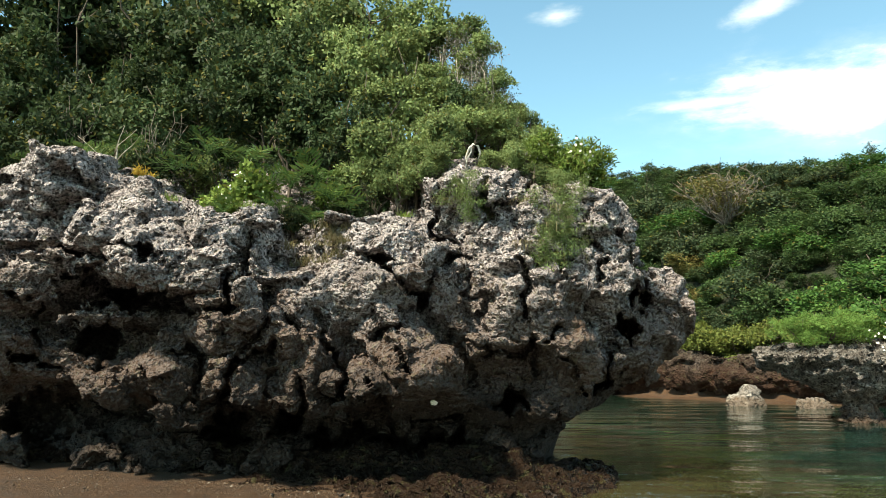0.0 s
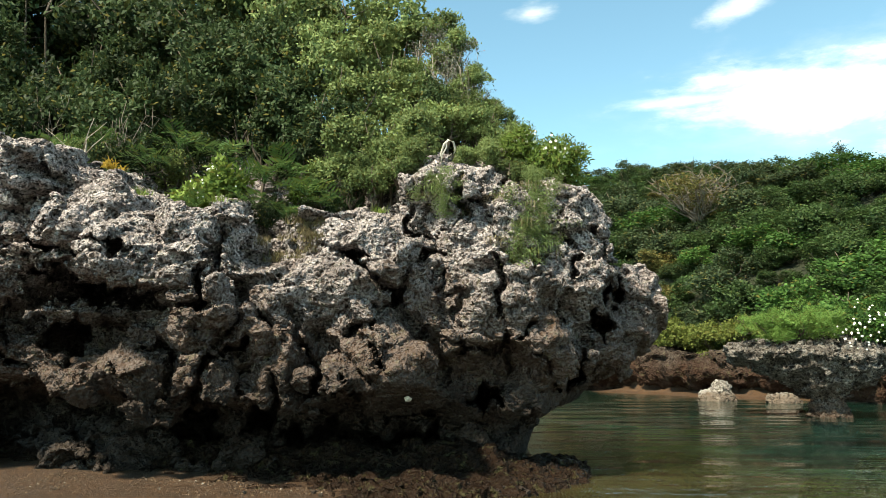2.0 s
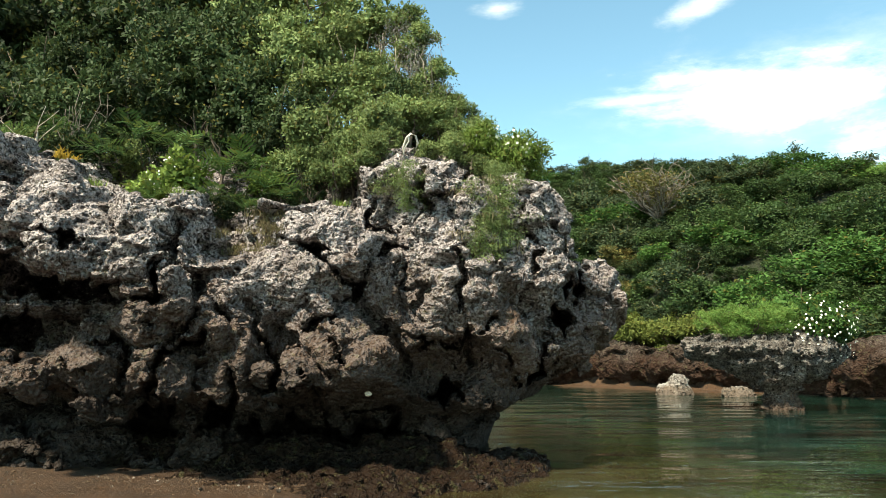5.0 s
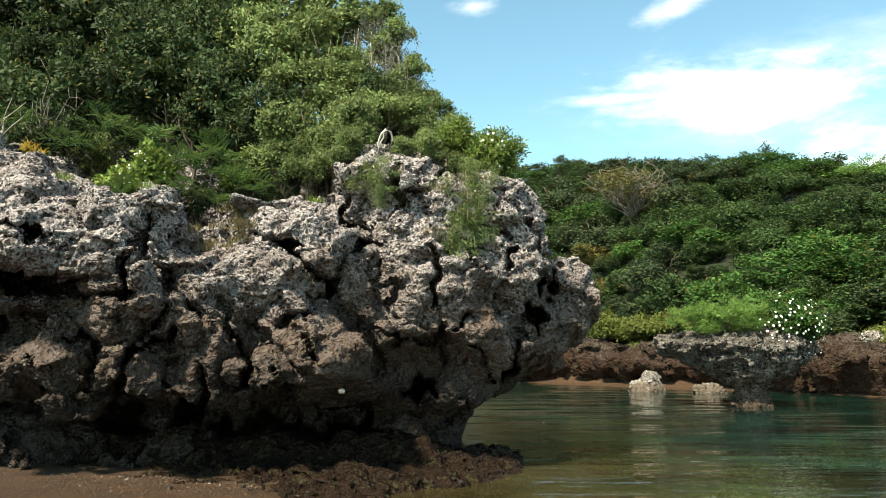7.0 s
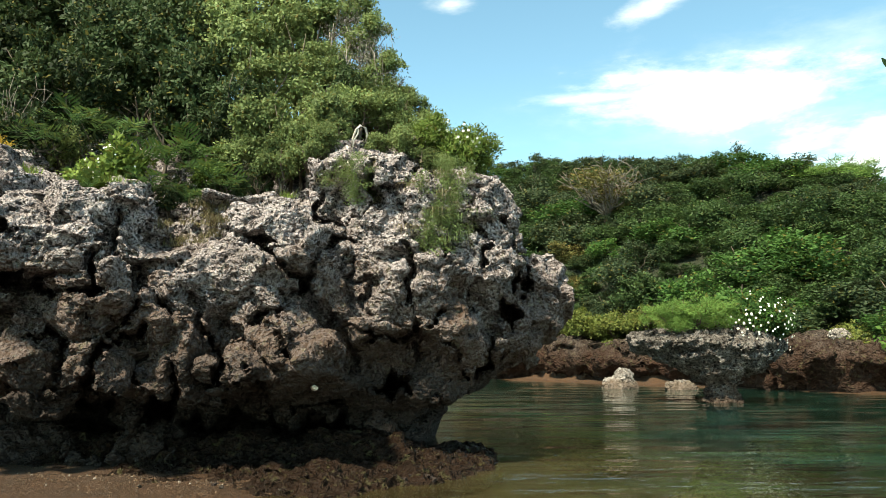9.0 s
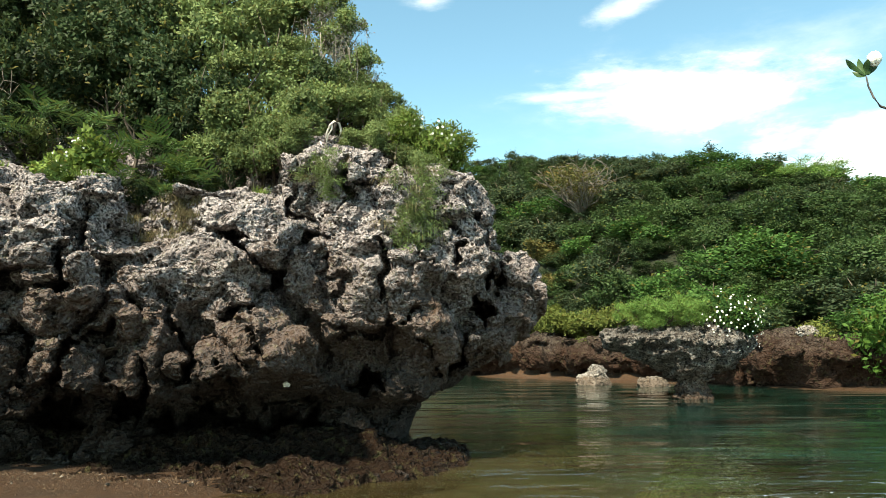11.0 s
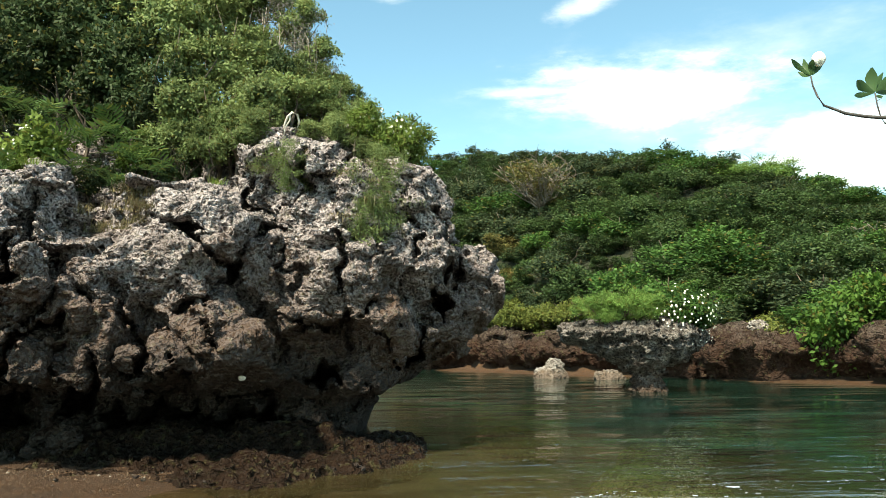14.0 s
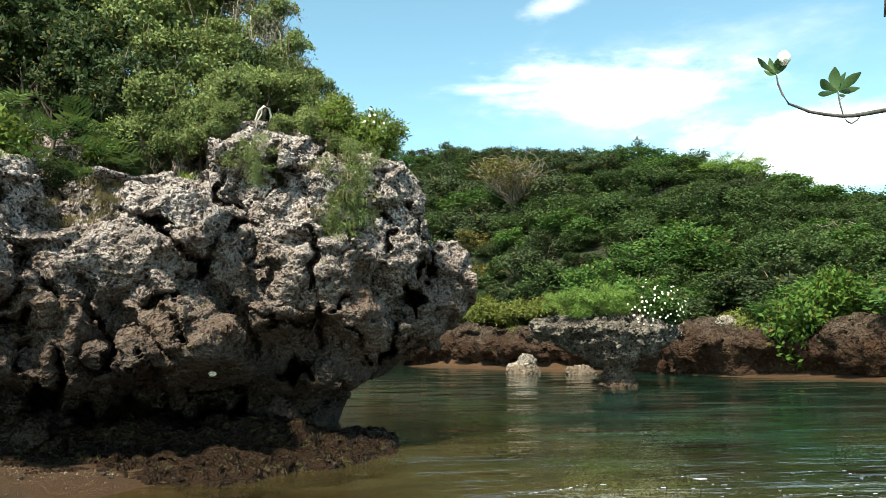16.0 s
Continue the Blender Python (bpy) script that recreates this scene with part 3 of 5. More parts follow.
# ---- the limestone outcrop ----
def make_outcrop():
    rock = Rock(steps([(-10.3, -8.2, 0.08), (-8.2, 2.9, 0.044)]), steps([(7.6, 11.8, 0.044), (11.8, 14.2, 0.08), (14.2, 21.2, 0.2)]), steps([(-0.35, 5.1, 0.044), (5.1, 7.0, 0.1)]))
    lump, hollow, crack, cave = rock.block, rock.hollow, rock.crack, rock.cave
    # the body behind the face
    rock.lump(-5.0, 16.0, 2.0, 4.6, 4.6, 4.5)
    rock.lump(-1.6, 15.2, 2.0, 2.4, 3.0, 3.5)
    rock.lump(-8.5, 15.5, 1.6, 2.6, 4.6, 4.4)
    # right dome
    lump(-0.71, 12.40, 2.38, 1.94, 2.60, 1.60)
    lump(-0.43, 12.60, 3.77, 1.32, 2.40, 1.10)
    lump(0.68, 12.70, 3.22, 1.11, 2.20, 1.11)
    lump(1.76, 13.20, 2.58, 0.81, 1.60, 0.74)
    lump(1.05, 12.80, 2.00, 0.97, 1.80, 0.72)
    lump(-0.13, 13.10, 1.55, 1.13, 2.20, 0.63)
    lump(-2.50, 11.45, 2.57, 1.08, 2.00, 0.96)
    lump(-1.75, 11.05, 1.66, 0.96, 1.80, 0.65)
    lump(-1.01, 11.20, 1.78, 0.71, 1.60, 0.63)
    lump(-1.11, 11.60, 4.22, 0.58, 1.30, 0.60, -10)
    lump(-0.35, 12.10, 4.41, 0.67, 1.50, 0.62)
    lump(0.40, 11.80, 3.86, 0.60, 1.40, 0.52)
    lump(-2.51, 11.10, 3.48, 0.64, 1.60, 0.30)
    lump(-1.63, 10.70, 3.09, 0.47, 1.20, 0.43)
    lump(0.59, 12.80, 1.30, 0.72, 1.70, 0.38)
    lump(0.10, 12.80, 0.91, 0.49, 1.60, 0.56)
    # left ledge
    lump(-5.51, 10.70, 3.31, 1.48, 2.20, 0.65, 8)
    lump(-6.68, 11.00, 4.11, 0.93, 2.20, 0.62, -6)
    lump(-5.46, 10.70, 3.71, 0.83, 2.00, 0.45, 20)
    lump(-3.88, 10.15, 3.47, 0.43, 1.40, 0.38)
    lump(-4.63, 10.40, 3.00, 0.95, 1.80, 0.38, 10)
    lump(-7.48, 11.00, 3.11, 0.90, 2.40, 0.83)
    # middle wall
    lump(-4.29, 10.65, 2.39, 0.70, 1.60, 0.58)
    lump(-5.58, 11.35, 1.83, 1.47, 2.00, 0.69)
    lump(-3.73, 10.85, 1.78, 0.85, 1.80, 0.62)
    lump(-3.22, 10.45, 2.30, 0.53, 1.40, 0.61)
    lump(-7.57, 11.30, 1.78, 0.85, 2.00, 0.54)
    lump(-2.79, 10.85, 1.40, 0.84, 1.60, 0.46)
    lump(-4.66, 10.85, 1.24, 0.93, 1.60, 0.39)
    # foot
    lump(-7.57, 12.70, 0.40, 2.06, 2.20, 0.67)
    lump(-5.67, 12.00, 0.30, 1.21, 1.80, 0.55)
    lump(-3.96, 11.80, 0.36, 0.77, 1.60, 0.66)
    lump(-3.00, 12.20, 0.28, 0.90, 1.60, 0.60)
    lump(-1.72, 13.10, 0.28, 1.21, 2.00, 0.75)
    lump(-0.53, 12.60, 0.39, 0.67, 1.60, 0.76)
    # hollows
    hollow(-3.30, 10.30, 3.83, 0.52, 2.00, 0.48)
    hollow(-3.93, 11.10, 4.20, 0.43, 1.20, 0.35)
    hollow(1.79, 11.70, 0.73, 1.13, 2.60, 0.65)
    hollow(-4.23, 10.00, 0.78, 0.41, 0.90, 0.36)
    hollow(-6.61, 9.50, 1.09, 0.67, 2.00, 0.44)
    hollow(-5.75, 9.00, 2.02, 0.63, 1.80, 0.38)
    hollow(-5.03, 8.90, 2.30, 1.01, 1.40, 0.23)
    hollow(-5.99, 8.70, 2.41, 0.73, 1.40, 0.21)
    hollow(-2.42, 10.40, 0.60, 0.46, 0.90, 0.42)
    hollow(-1.66, 10.50, 0.55, 0.35, 0.90, 0.39)
    hollow(-1.00, 10.50, 0.59, 0.35, 0.90, 0.43)
    hollow(-2.98, 10.20, 0.65, 0.23, 0.60, 0.30)
    hollow(-0.11, 10.70, 1.55, 0.48, 0.50, 0.32)
    hollow(-0.65, 10.30, 1.47, 0.31, 0.60, 0.46)
    hollow(0.89, 10.60, 2.35, 0.24, 0.60, 0.36)
    hollow(1.17, 11.00, 2.04, 0.29, 0.60, 0.25)
    hollow(-1.62, 9.50, 2.41, 0.16, 0.50, 0.19)
    hollow(-4.96, 8.50, 2.51, 0.78, 0.80, 0.06)
    # the dark recess beside the lower bulge
    hollow(-0.26, 9.9, 1.45, 0.82, 1.3, 0.48)
    # the wave-cut notch along the foot
    hollow(-1.5, 8.9, 0.48, 2.3, 2.2, 0.66)
    # the open undercut below the overhanging head
    hollow(1.42, 11.0, 0.2, 1.45, 4.2, 0.97)
    rock.break_up([(1.3, 0.09), (0.6, 0.025)], 3.1, 1.25, [(0.95, 0.05, 0.20, 0.05), (0.45, 0.02, 0.13, 0.02)], 13.2)
    # joints and solution holes in the face
    crack([(-2.17, 3.16), (-1.96, 2.89), (-1.73, 2.72), (-1.51, 2.58)], 0.055)
    crack([(-1.33, 3.00), (-1.42, 2.76), (-1.53, 2.52), (-1.76, 2.31), (-2.17, 2.08)], 0.060)
    crack([(-1.51, 2.50), (-1.33, 2.19), (-1.02, 2.00), (-0.90, 1.76), (-0.86, 1.44)], 0.085)
    crack([(-2.60, 3.28), (-2.21, 3.20), (-1.85, 3.08)], 0.040)
    crack([(-1.33, 3.00), (-1.12, 3.15), (-0.81, 3.18), (-0.73, 3.33)], 0.045)
    crack([(-1.23, 3.96), (-1.40, 3.57), (-1.37, 3.40), (-1.04, 3.40), (-0.72, 3.48), (-0.64, 3.64)], 0.040)
    crack([(-0.65, 4.24), (-0.66, 3.84), (-0.55, 3.68)], 0.070)
    crack([(-0.66, 3.84), (-0.23, 3.90), (0.05, 4.16)], 0.035)
    crack([(-0.11, 3.08), (-0.07, 2.77), (-0.12, 2.46), (-0.06, 2.14), (0.05, 1.91), (-0.03, 1.55)], 0.050)
    crack([(-0.84, 2.89), (-0.95, 2.62), (-0.63, 2.57), (-0.72, 2.29), (-0.63, 2.08)], 0.045)
    crack([(-1.10, 2.04), (-0.64, 1.93), (-0.47, 1.81)], 0.060)
    crack([(0.36, 3.16), (0.45, 2.85), (0.60, 2.76)], 0.035)
    crack([(0.75, 3.40), (0.98, 3.16), (0.90, 2.83)], 0.035)
    crack([(1.22, 3.40), (1.36, 3.00), (1.55, 2.85)], 0.040)
    crack([(0.35, 1.85), (0.58, 1.55), (0.65, 1.25)], 0.040)
    crack([(0.74, 1.24), (0.88, 1.40), (1.05, 1.78)], 0.040)
    crack([(-2.85, 1.85), (-2.90, 2.15), (-3.00, 2.40)], 0.050)
    crack([(-3.34, 1.84), (-3.28, 2.19), (-3.48, 2.40)], 0.050)
    crack([(-3.60, 2.00), (-3.68, 1.81), (-4.10, 1.78), (-4.29, 1.55), (-4.36, 1.14)], 0.075)
    crack([(-3.71, 2.65), (-3.79, 2.31), (-3.82, 2.06), (-4.14, 1.85)], 0.055)
    crack([(-2.77, 1.84), (-2.61, 1.53), (-2.67, 1.21)], 0.050)
    crack([(-3.29, 1.55), (-3.15, 1.25), (-3.19, 1.02)], 0.055)
    crack([(-3.65, 1.55), (-3.74, 1.31), (-3.64, 1.09)], 0.055)
    crack([(-4.42, 2.19), (-4.32, 1.84)], 0.060)
    crack([(-4.35, 2.97), (-4.39, 2.69), (-4.29, 2.52)], 0.050)
    crack([(-5.47, 3.24), (-5.80, 3.41), (-6.26, 3.41)], 0.050)
    crack([(-5.20, 1.84), (-4.75, 1.87), (-4.64, 1.55), (-4.78, 1.16)], 0.055)
    crack([(-2.16, 1.76), (-2.30, 1.48), (-2.05, 1.16)], 0.035)
    crack([(-1.82, 1.85), (-1.68, 1.51)], 0.035)
    crack([(-0.64, 1.81), (-0.18, 1.85), (0.35, 2.15)], 0.045)
    crack([(-7.73, 3.39), (-6.92, 3.37), (-6.19, 3.23), (-5.63, 3.27)], 0.060)
    crack([(-6.92, 2.94), (-6.43, 2.93), (-5.98, 2.76), (-5.45, 2.59), (-4.85, 2.46), (-4.26, 2.45)], 0.085)
    crack([(-7.26, 3.25), (-6.62, 3.07), (-6.10, 3.11)], 0.040)
    crack([(-7.19, 2.54), (-7.26, 2.17), (-7.13, 1.89)], 0.060)
    crack([(-6.90, 2.70), (-6.39, 2.43)], 0.060)
    crack([(-7.75, 2.71), (-7.33, 2.58)], 0.050)
    crack([(-7.65, 1.81), (-7.11, 1.72), (-6.66, 1.56)], 0.050)
    cave(1.32, 2.58, 0.09, 0.18)
    cave(1.25, 2.15, 0.13, 0.19)
    cave(1.55, 2.65, 0.09, 0.12)
    cave(-6.22, 1.96, 0.36, 0.30)
    cave(-5.62, 2.61, 0.75, 0.14)
    cave(-7.08, 0.93, 0.55, 0.35)
    cave(-4.20, 0.70, 0.30, 0.36)
    cave(-3.37, 0.87, 0.22, 0.20)
    cave(-2.90, 0.48, 0.26, 0.34)
    cave(-2.34, 0.59, 0.40, 0.33)
    cave(-1.78, 0.45, 0.28, 0.33)
    cave(-1.15, 0.50, 0.42, 0.30)
    cave(-0.29, 1.18, 0.22, 0.12)
    v, f = rock.nets()
    v, f = finer(v, f)
    v = weather(v, f)
    ob = new("rock_outcrop")
    tagged(ob, "craggy grey limestone outcrop with a dark undercut notch", "rock")
    mid = v[f].mean(1)
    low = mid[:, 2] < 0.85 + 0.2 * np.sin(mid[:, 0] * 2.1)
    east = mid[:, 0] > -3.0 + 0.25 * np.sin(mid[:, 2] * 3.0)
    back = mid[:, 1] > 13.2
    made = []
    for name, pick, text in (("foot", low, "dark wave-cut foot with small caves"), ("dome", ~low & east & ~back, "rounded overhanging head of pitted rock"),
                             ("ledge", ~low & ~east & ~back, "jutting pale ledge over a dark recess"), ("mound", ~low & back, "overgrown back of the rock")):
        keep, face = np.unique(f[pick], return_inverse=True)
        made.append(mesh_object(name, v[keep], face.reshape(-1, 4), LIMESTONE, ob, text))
    # the low apron at the foot
    low = Rock(steps([(-9.4, 1.3, 0.05)]), steps([(7.8, 12.6, 0.05)]), steps([(-0.3, 0.75, 0.045)]), 0.25)
    for x in np.arange(-9.0, 0.95, 0.45):
        edge = float(np.interp(x, [-9, -4.3, -2.8, -1.5, -0.6, 0.3, 0.9], [9.95, 9.7, 9.2, 8.5, 8.7, 9.7, 10.6]))
        low.lump(x, edge + 1.6, -0.13, 0.65, 1.6 + 0.2 * math.sin(x * 5), (0.20 if x < -2.6 else 0.27) + 0.04 * math.sin(x * 3.3))
        edge = max(edge, 9.6)
        if -1.2 < x < -0.3:
            low.lump(x, edge + 2.0, -0.08, 0.6, 1.3, 0.30)
            low.lump(x - 0.3, edge + 2.6, 0.05, 0.6, 1.1, 0.36)
        if x < -0.3:
            low.lump(x + 0.2, edge + 1.3 + 0.2 * math.sin(x * 7), 0.22, 0.4, 0.5, 0.24 + 0.08 * math.sin(x * 4.1))
    v, f = low.skin([(0.7, 0.08), (0.3, 0.08), (0.14, 0.05)], 5.5, 1.2)
    v = roughen(v, f, 0.15, 0.05)
    made.append(mesh_object("apron", v, f, WET_ROCK, ob, "low dark brown apron of rock at the water"))
    return made


outcrop = make_outcrop()


def height_finder(*obs):
    """Gives a function for the highest point of these meshes at x, y, or the ground there."""
    trees = []
    for o in obs:
        v, f = np.empty(len(o.data.vertices) * 3), np.empty(len(o.data.polygons) * 4, np.int32)
        o.data.vertices.foreach_get("co", v)
        o.data.loops.foreach_get("vertex_index", f)
        trees.append(BVHTree.FromPolygons(v.reshape(-1, 3).tolist(), f.reshape(-1, 4).tolist()))

    def top(x, y):
        best = float(land(np.array([x]), np.array([y]))[0])
        for tree in trees:
            hit = tree.ray_cast(Vector((x, y, 30)), Vector((0, 0, -1)))[0]
            if hit:
                best = max(best, hit.z)
        return best
    return top


# ---- far shore ----
def make_mushroom():
    rock = Rock(steps([(6.4, 13.4, 0.07)]), steps([(21.8, 28.6, 0.07)]), steps([(-0.5, 3.4, 0.06)]), 0.3)
    rock.lump(10.0, 25.4, 2.05, 2.55, 2.2, 0.55, 2)
    rock.lump(10.7, 25.3, 2.40, 1.4, 1.6, 0.55)
    rock.lump(8.3, 25.5, 2.1, 0.9, 1.4, 0.40, 10)
    rock.lump(11.7, 25.5, 1.95, 0.8, 1.3, 0.45, -14)
    rock.lump(10.15, 25.2, 1.65, 2.0, 1.9, 0.50)
    rock.lump(10.2, 25.1, 1.30, 1.45, 1.5, 0.42)
    rock.lump(10.2, 25.0, 1.05, 0.90, 1.05, 0.36)
    rock.lump(10.2, 24.9, 0.3, 0.46, 0.5, 0.75)
    rock.lump(10.2, 24.9, -0.06, 0.70, 0.7, 0.20)
    v, f = rock.skin([(1.3, 0.08), (0.6, 0.07), (0.3, 0.05)], 8.3, 1.0, [(0.9, 0.06, 0.14, 0.08), (0.4, 0.04, 0.2, 0.05)])
    v = roughen(v, f, 0.26, 0.07) * (1.07, 1.07, 1.0)
    return tagged(mesh_object("mushroom_rock", v, f, FAR_ROCK), "grey limestone mushroom rock on a narrow wave-cut foot", "rock")


def shore_point(u, s):
    """World place from the way along the far shore and the distance behind it."""
    return 6.9 + 0.494 * u + 0.868 * s, 54 - 0.868 * u + 0.494 * s


def make_cliff():
    rnd = random.Random(5)
    rock = Rock(steps([(-34, 52, 0.19)]), steps([(-1.5, 7.5, 0.19)]), steps([(-0.4, 4.2, 0.15)]), 0.35)
    u = -32.0
    while u < 50:
        s = 2.1 + rnd.uniform(-0.6, 0.7)
        tall = rnd.uniform(0.9, 1.25) * (1.3 if u < 5 else 1.0)
        rock.lump(u, s, 1.5 * (1.15 if u < 5 else 1.0), rnd.uniform(1.6, 2.6), rnd.uniform(1.6, 2.4), tall, rnd.uniform(-10, 10))
        rock.lump(u + 0.6, s + 0.95, 0.45, 2.4, 1.9, 1.1)
        if rnd.random() < 0.45:
            rock.hollow(u, s - 1.9, 0.35, rnd.uniform(0.6, 1.4), 1.0, rnd.uniform(0.3, 0.6))
        u += rnd.uniform(1.5, 2.4)
    v, f = rock.skin([(2.2, 0.30), (0.9, 0.18), (0.42, 0.08)], 2.2, 0.6, [(1.5, 0.25, 0.35, 0.26), (0.7, 0.14, 0.3, 0.14)])
    v = roughen(v, f, 0.42, 0.10)
    x, y = shore_point(v[:, 0], v[:, 1])
    return tagged(mesh_object("cliff", np.stack([x, y, v[:, 2]], 1), f[:, ::-1], RED_ROCK), "low rust-stained limestone cliff along the far beach", "cliff", kind="structure")


def make_boulder(x, y, r, tall, seed, label):
    g = r / 16
    rock = Rock(steps([(-1.4 * r, 1.4 * r, g)]), steps([(-1.4 * r, 1.4 * r, g)]), steps([(-0.5 * r, 1.5 * r, g)]), 0.2 * r)
    rock.lump(0, 0, 0.05 * r, r, 0.8 * r, 0.5 * r)
    rock.lump(0.2 * r, 0.1 * r, 0.35 * r * tall, 0.62 * r, 0.6 * r, 0.6 * r * tall)
    rock.lump(-0.45 * r, 0, 0.25 * r, 0.45 * r, 0.5 * r, 0.4 * r, 20)
    v, f = rock.skin([(0.7 * r, 0.14 * r), (0.3 * r, 0.1 * r)], seed, 1.0)
    v = roughen(v, f, 0.22 * r, 0.06 * r, 0.0)
    ob = mesh_object("boulder", v, f, PALE_ROCK)
    ob.location = (x, y, min(0.0, float(land(np.array([x]), np.array([y]))[0]) + 0.1) * 0.4)
    return tagged(ob, label, "boulder", "boulders in the lagoon")


mushroom = make_mushroom()
cliff = make_cliff()
make_boulder(10.75, 39.5, 0.95, 1.35, 2.9, "pale bleached boulder standing in the shallow lagoon")
make_boulder(13.2, 37.2, 0.85, 0.8, 6.4, "low grey boulder awash in the lagoon")
top_near = height_finder(*outcrop)
top_far = height_finder(mushroom, cliff)


# ---- plants ----
def tube(points, radii, sides=6):
    """Vertices and faces of a tapered limb through the points."""
    pts = [Vector(p) for p in points]
    v, f = [], []
    for i, p in enumerate(pts):
        way = (pts[min(i + 1, len(pts) - 1)] - pts[max(i - 1, 0)]).normalized()
        side = way.orthogonal().normalized()
        other = way.cross(side)
        for k in range(sides):
            a = 2 * math.pi * k / sides
            v.append(tuple(p + radii[i] * (math.cos(a) * side + math.sin(a) * other)))
    for i in range(len(pts) - 1):
        for k in range(sides):
            a, b = i * sides + k, i * sides + (k + 1) % sides
            f.append((a, b, b + sides, a + sides))
    f.append(tuple(range(sides))[::-1])
    f.append(tuple(range((len(pts) - 1) * sides, len(pts) * sides)))
    return v, f


def join(pieces):
    v, f = [], []
    for pv, pf in pieces:
        f += [tuple(i + len(v) for i in face) for face in pf]
        v += pv
    return v, f


def wiggle(a, b, n, amount, rnd):
    """A crooked line of points from a to b."""
    a, b = Vector(a), Vector(b)
    return [a.lerp(b, i / n) + (Vector([rnd.uniform(-1, 1) for _ in range(3)]) * amount * (b - a).length if 0 < i < n else Vector()) for i in range(n + 1)]


def limbs(height, spread, count, thick, rnd, twigs=3):
    """A crooked stem with limbs that reach into the crown."""
    fork = height * rnd.uniform(0.35, 0.55)
    stem = wiggle((0, 0, -0.12 * max(1, height * 0.2)), (rnd.uniform(-0.1, 0.1) * spread, rnd.uniform(-0.1, 0.1) * spread, fork), 4, 0.06, rnd)
    out = [tube(stem, [thick * (1 - 0.08 * i) for i in range(5)])]
    for i in range(count):
        a = 2 * math.pi * (i + rnd.random()) / count
        reach = spread * rnd.uniform(0.45, 0.85)
        tip = Vector((math.cos(a) * reach, math.sin(a) * reach, height + spread * rnd.uniform(-0.3, 0.6)))
        line = wiggle(stem[-1 - (i % 2)], tip, 4, 0.09, rnd)
        out.append(tube(line, [thick * 0.6, thick * 0.5, thick * 0.38, thick * 0.25, thick * 0.1], 5))
        for _ in range(twigs):
            start = line[rnd.randint(1, 3)]
            end = start + Vector((rnd.uniform(-1, 1), rnd.uniform(-1, 1), rnd.uniform(0, 1))) * spread * 0.4
            out.append(tube(wiggle(start, end, 2, 0.1, rnd), [thick * 0.25, thick * 0.16, thick * 0.06], 4))
    return join(out)


def leaf_mesh(name, base, way, up, long, wide, mat, fold=0.25):
    """One mesh of many leaves: each a folded blade from base along way."""
    n = len(base)
    way = way / np.linalg.norm(way, axis=1)[:, None]
    side = np.cross(way, up)
    side /= np.linalg.norm(side, axis=1)[:, None] + 1e-9
    nor = np.cross(side, way)
    long, wide = np.broadcast_to(long, n)[:, None], np.broadcast_to(wide, n)[:, None]
    v = np.stack([base, base + way * long * 0.55 + side * wide * 0.5 + nor * wide * fold,
                  base + way * long, base + way * long * 0.55 - side * wide * 0.5 + nor * wide * fold], 1).reshape(-1, 3)
    i = np.arange(n) * 4
    me = bpy.data.meshes.new(name)
    quads(me, v, np.stack([i, i + 1, i + 2, i + 3], 1))
    me.materials.append(mat)
    return me


def crown_mesh(name, seed, mat, tufts=120, per=40, long=0.07, wide=0.03, flat=0.75, tuft=0.16, lobes=7, droop=0.0, hollow=0.55):
    """A crown about one metre in radius: uneven lobes covered with tufts of leaves, with gaps between them."""
    r = np.random.RandomState(seed)
    lobe = r.normal(size=(lobes, 3))
    lobe /= np.linalg.norm(lobe, axis=1)[:, None]
    lobe *= r.uniform(0.45, 0.70, (lobes, 1))
    lobe[:, 2] *= 0.9
    size = r.uniform(0.26, 0.46, lobes)
    which = r.randint(0, lobes, tufts)
    d = r.normal(size=(tufts, 3))
    d /= np.linalg.norm(d, axis=1)[:, None]
    centre = lobe[which] + d * size[which][:, None] * r.uniform(hollow, 1.0, (tufts, 1))
    out = centre + d * 0.4
    out /= np.linalg.norm(out, axis=1)[:, None]
    n = tufts * per
    c, o = np.repeat(centre, per, 0), np.repeat(out, per, 0)
    jitter = r.normal(size=(n, 3))
    base = c + jitter * tuft * 0.5
    way = o * 0.35 + r.normal(size=(n, 3)) * 0.8 + np.array([0, 0, 0.2 - droop])
    up = o * 1.0 + r.normal(size=(n, 3)) * 0.38 + np.array([0, 0, 0.55])
    base[:, 2] *= flat
    return leaf_mesh(name, base, way, up, long * r.uniform(0.7, 1.3, n), wide * r.uniform(0.7, 1.3, n), mat)


def shrub(x, y, z, r, crown, top, rnd, label, category="shrub", group="", stem_mat=None, wide=1.0, tall=1.0, name="shrub"):
    """A shrub whose crown has its middle at height z; its stem comes up from whatever lies under it."""
    base = top(x, y)
    h = max(0.12, z - base)
    root = new(name)
    root.location = (x, y, base)
    v, f = limbs(h, r * 0.8, 5, 0.02 + 0.03 * r, rnd)
    mesh_object("stem", v, f, stem_mat or BARK, root)
    c = part_of("crown", crown, root)
    c.location = (0, 0, h)
    c.rotation_euler = (rnd.uniform(-0.2, 0.2), rnd.uniform(-0.2, 0.2), rnd.uniform(0, 6.28))
    c.scale = (r * wide, r * wide, r * tall)
    return tagged(root, label, category, group)


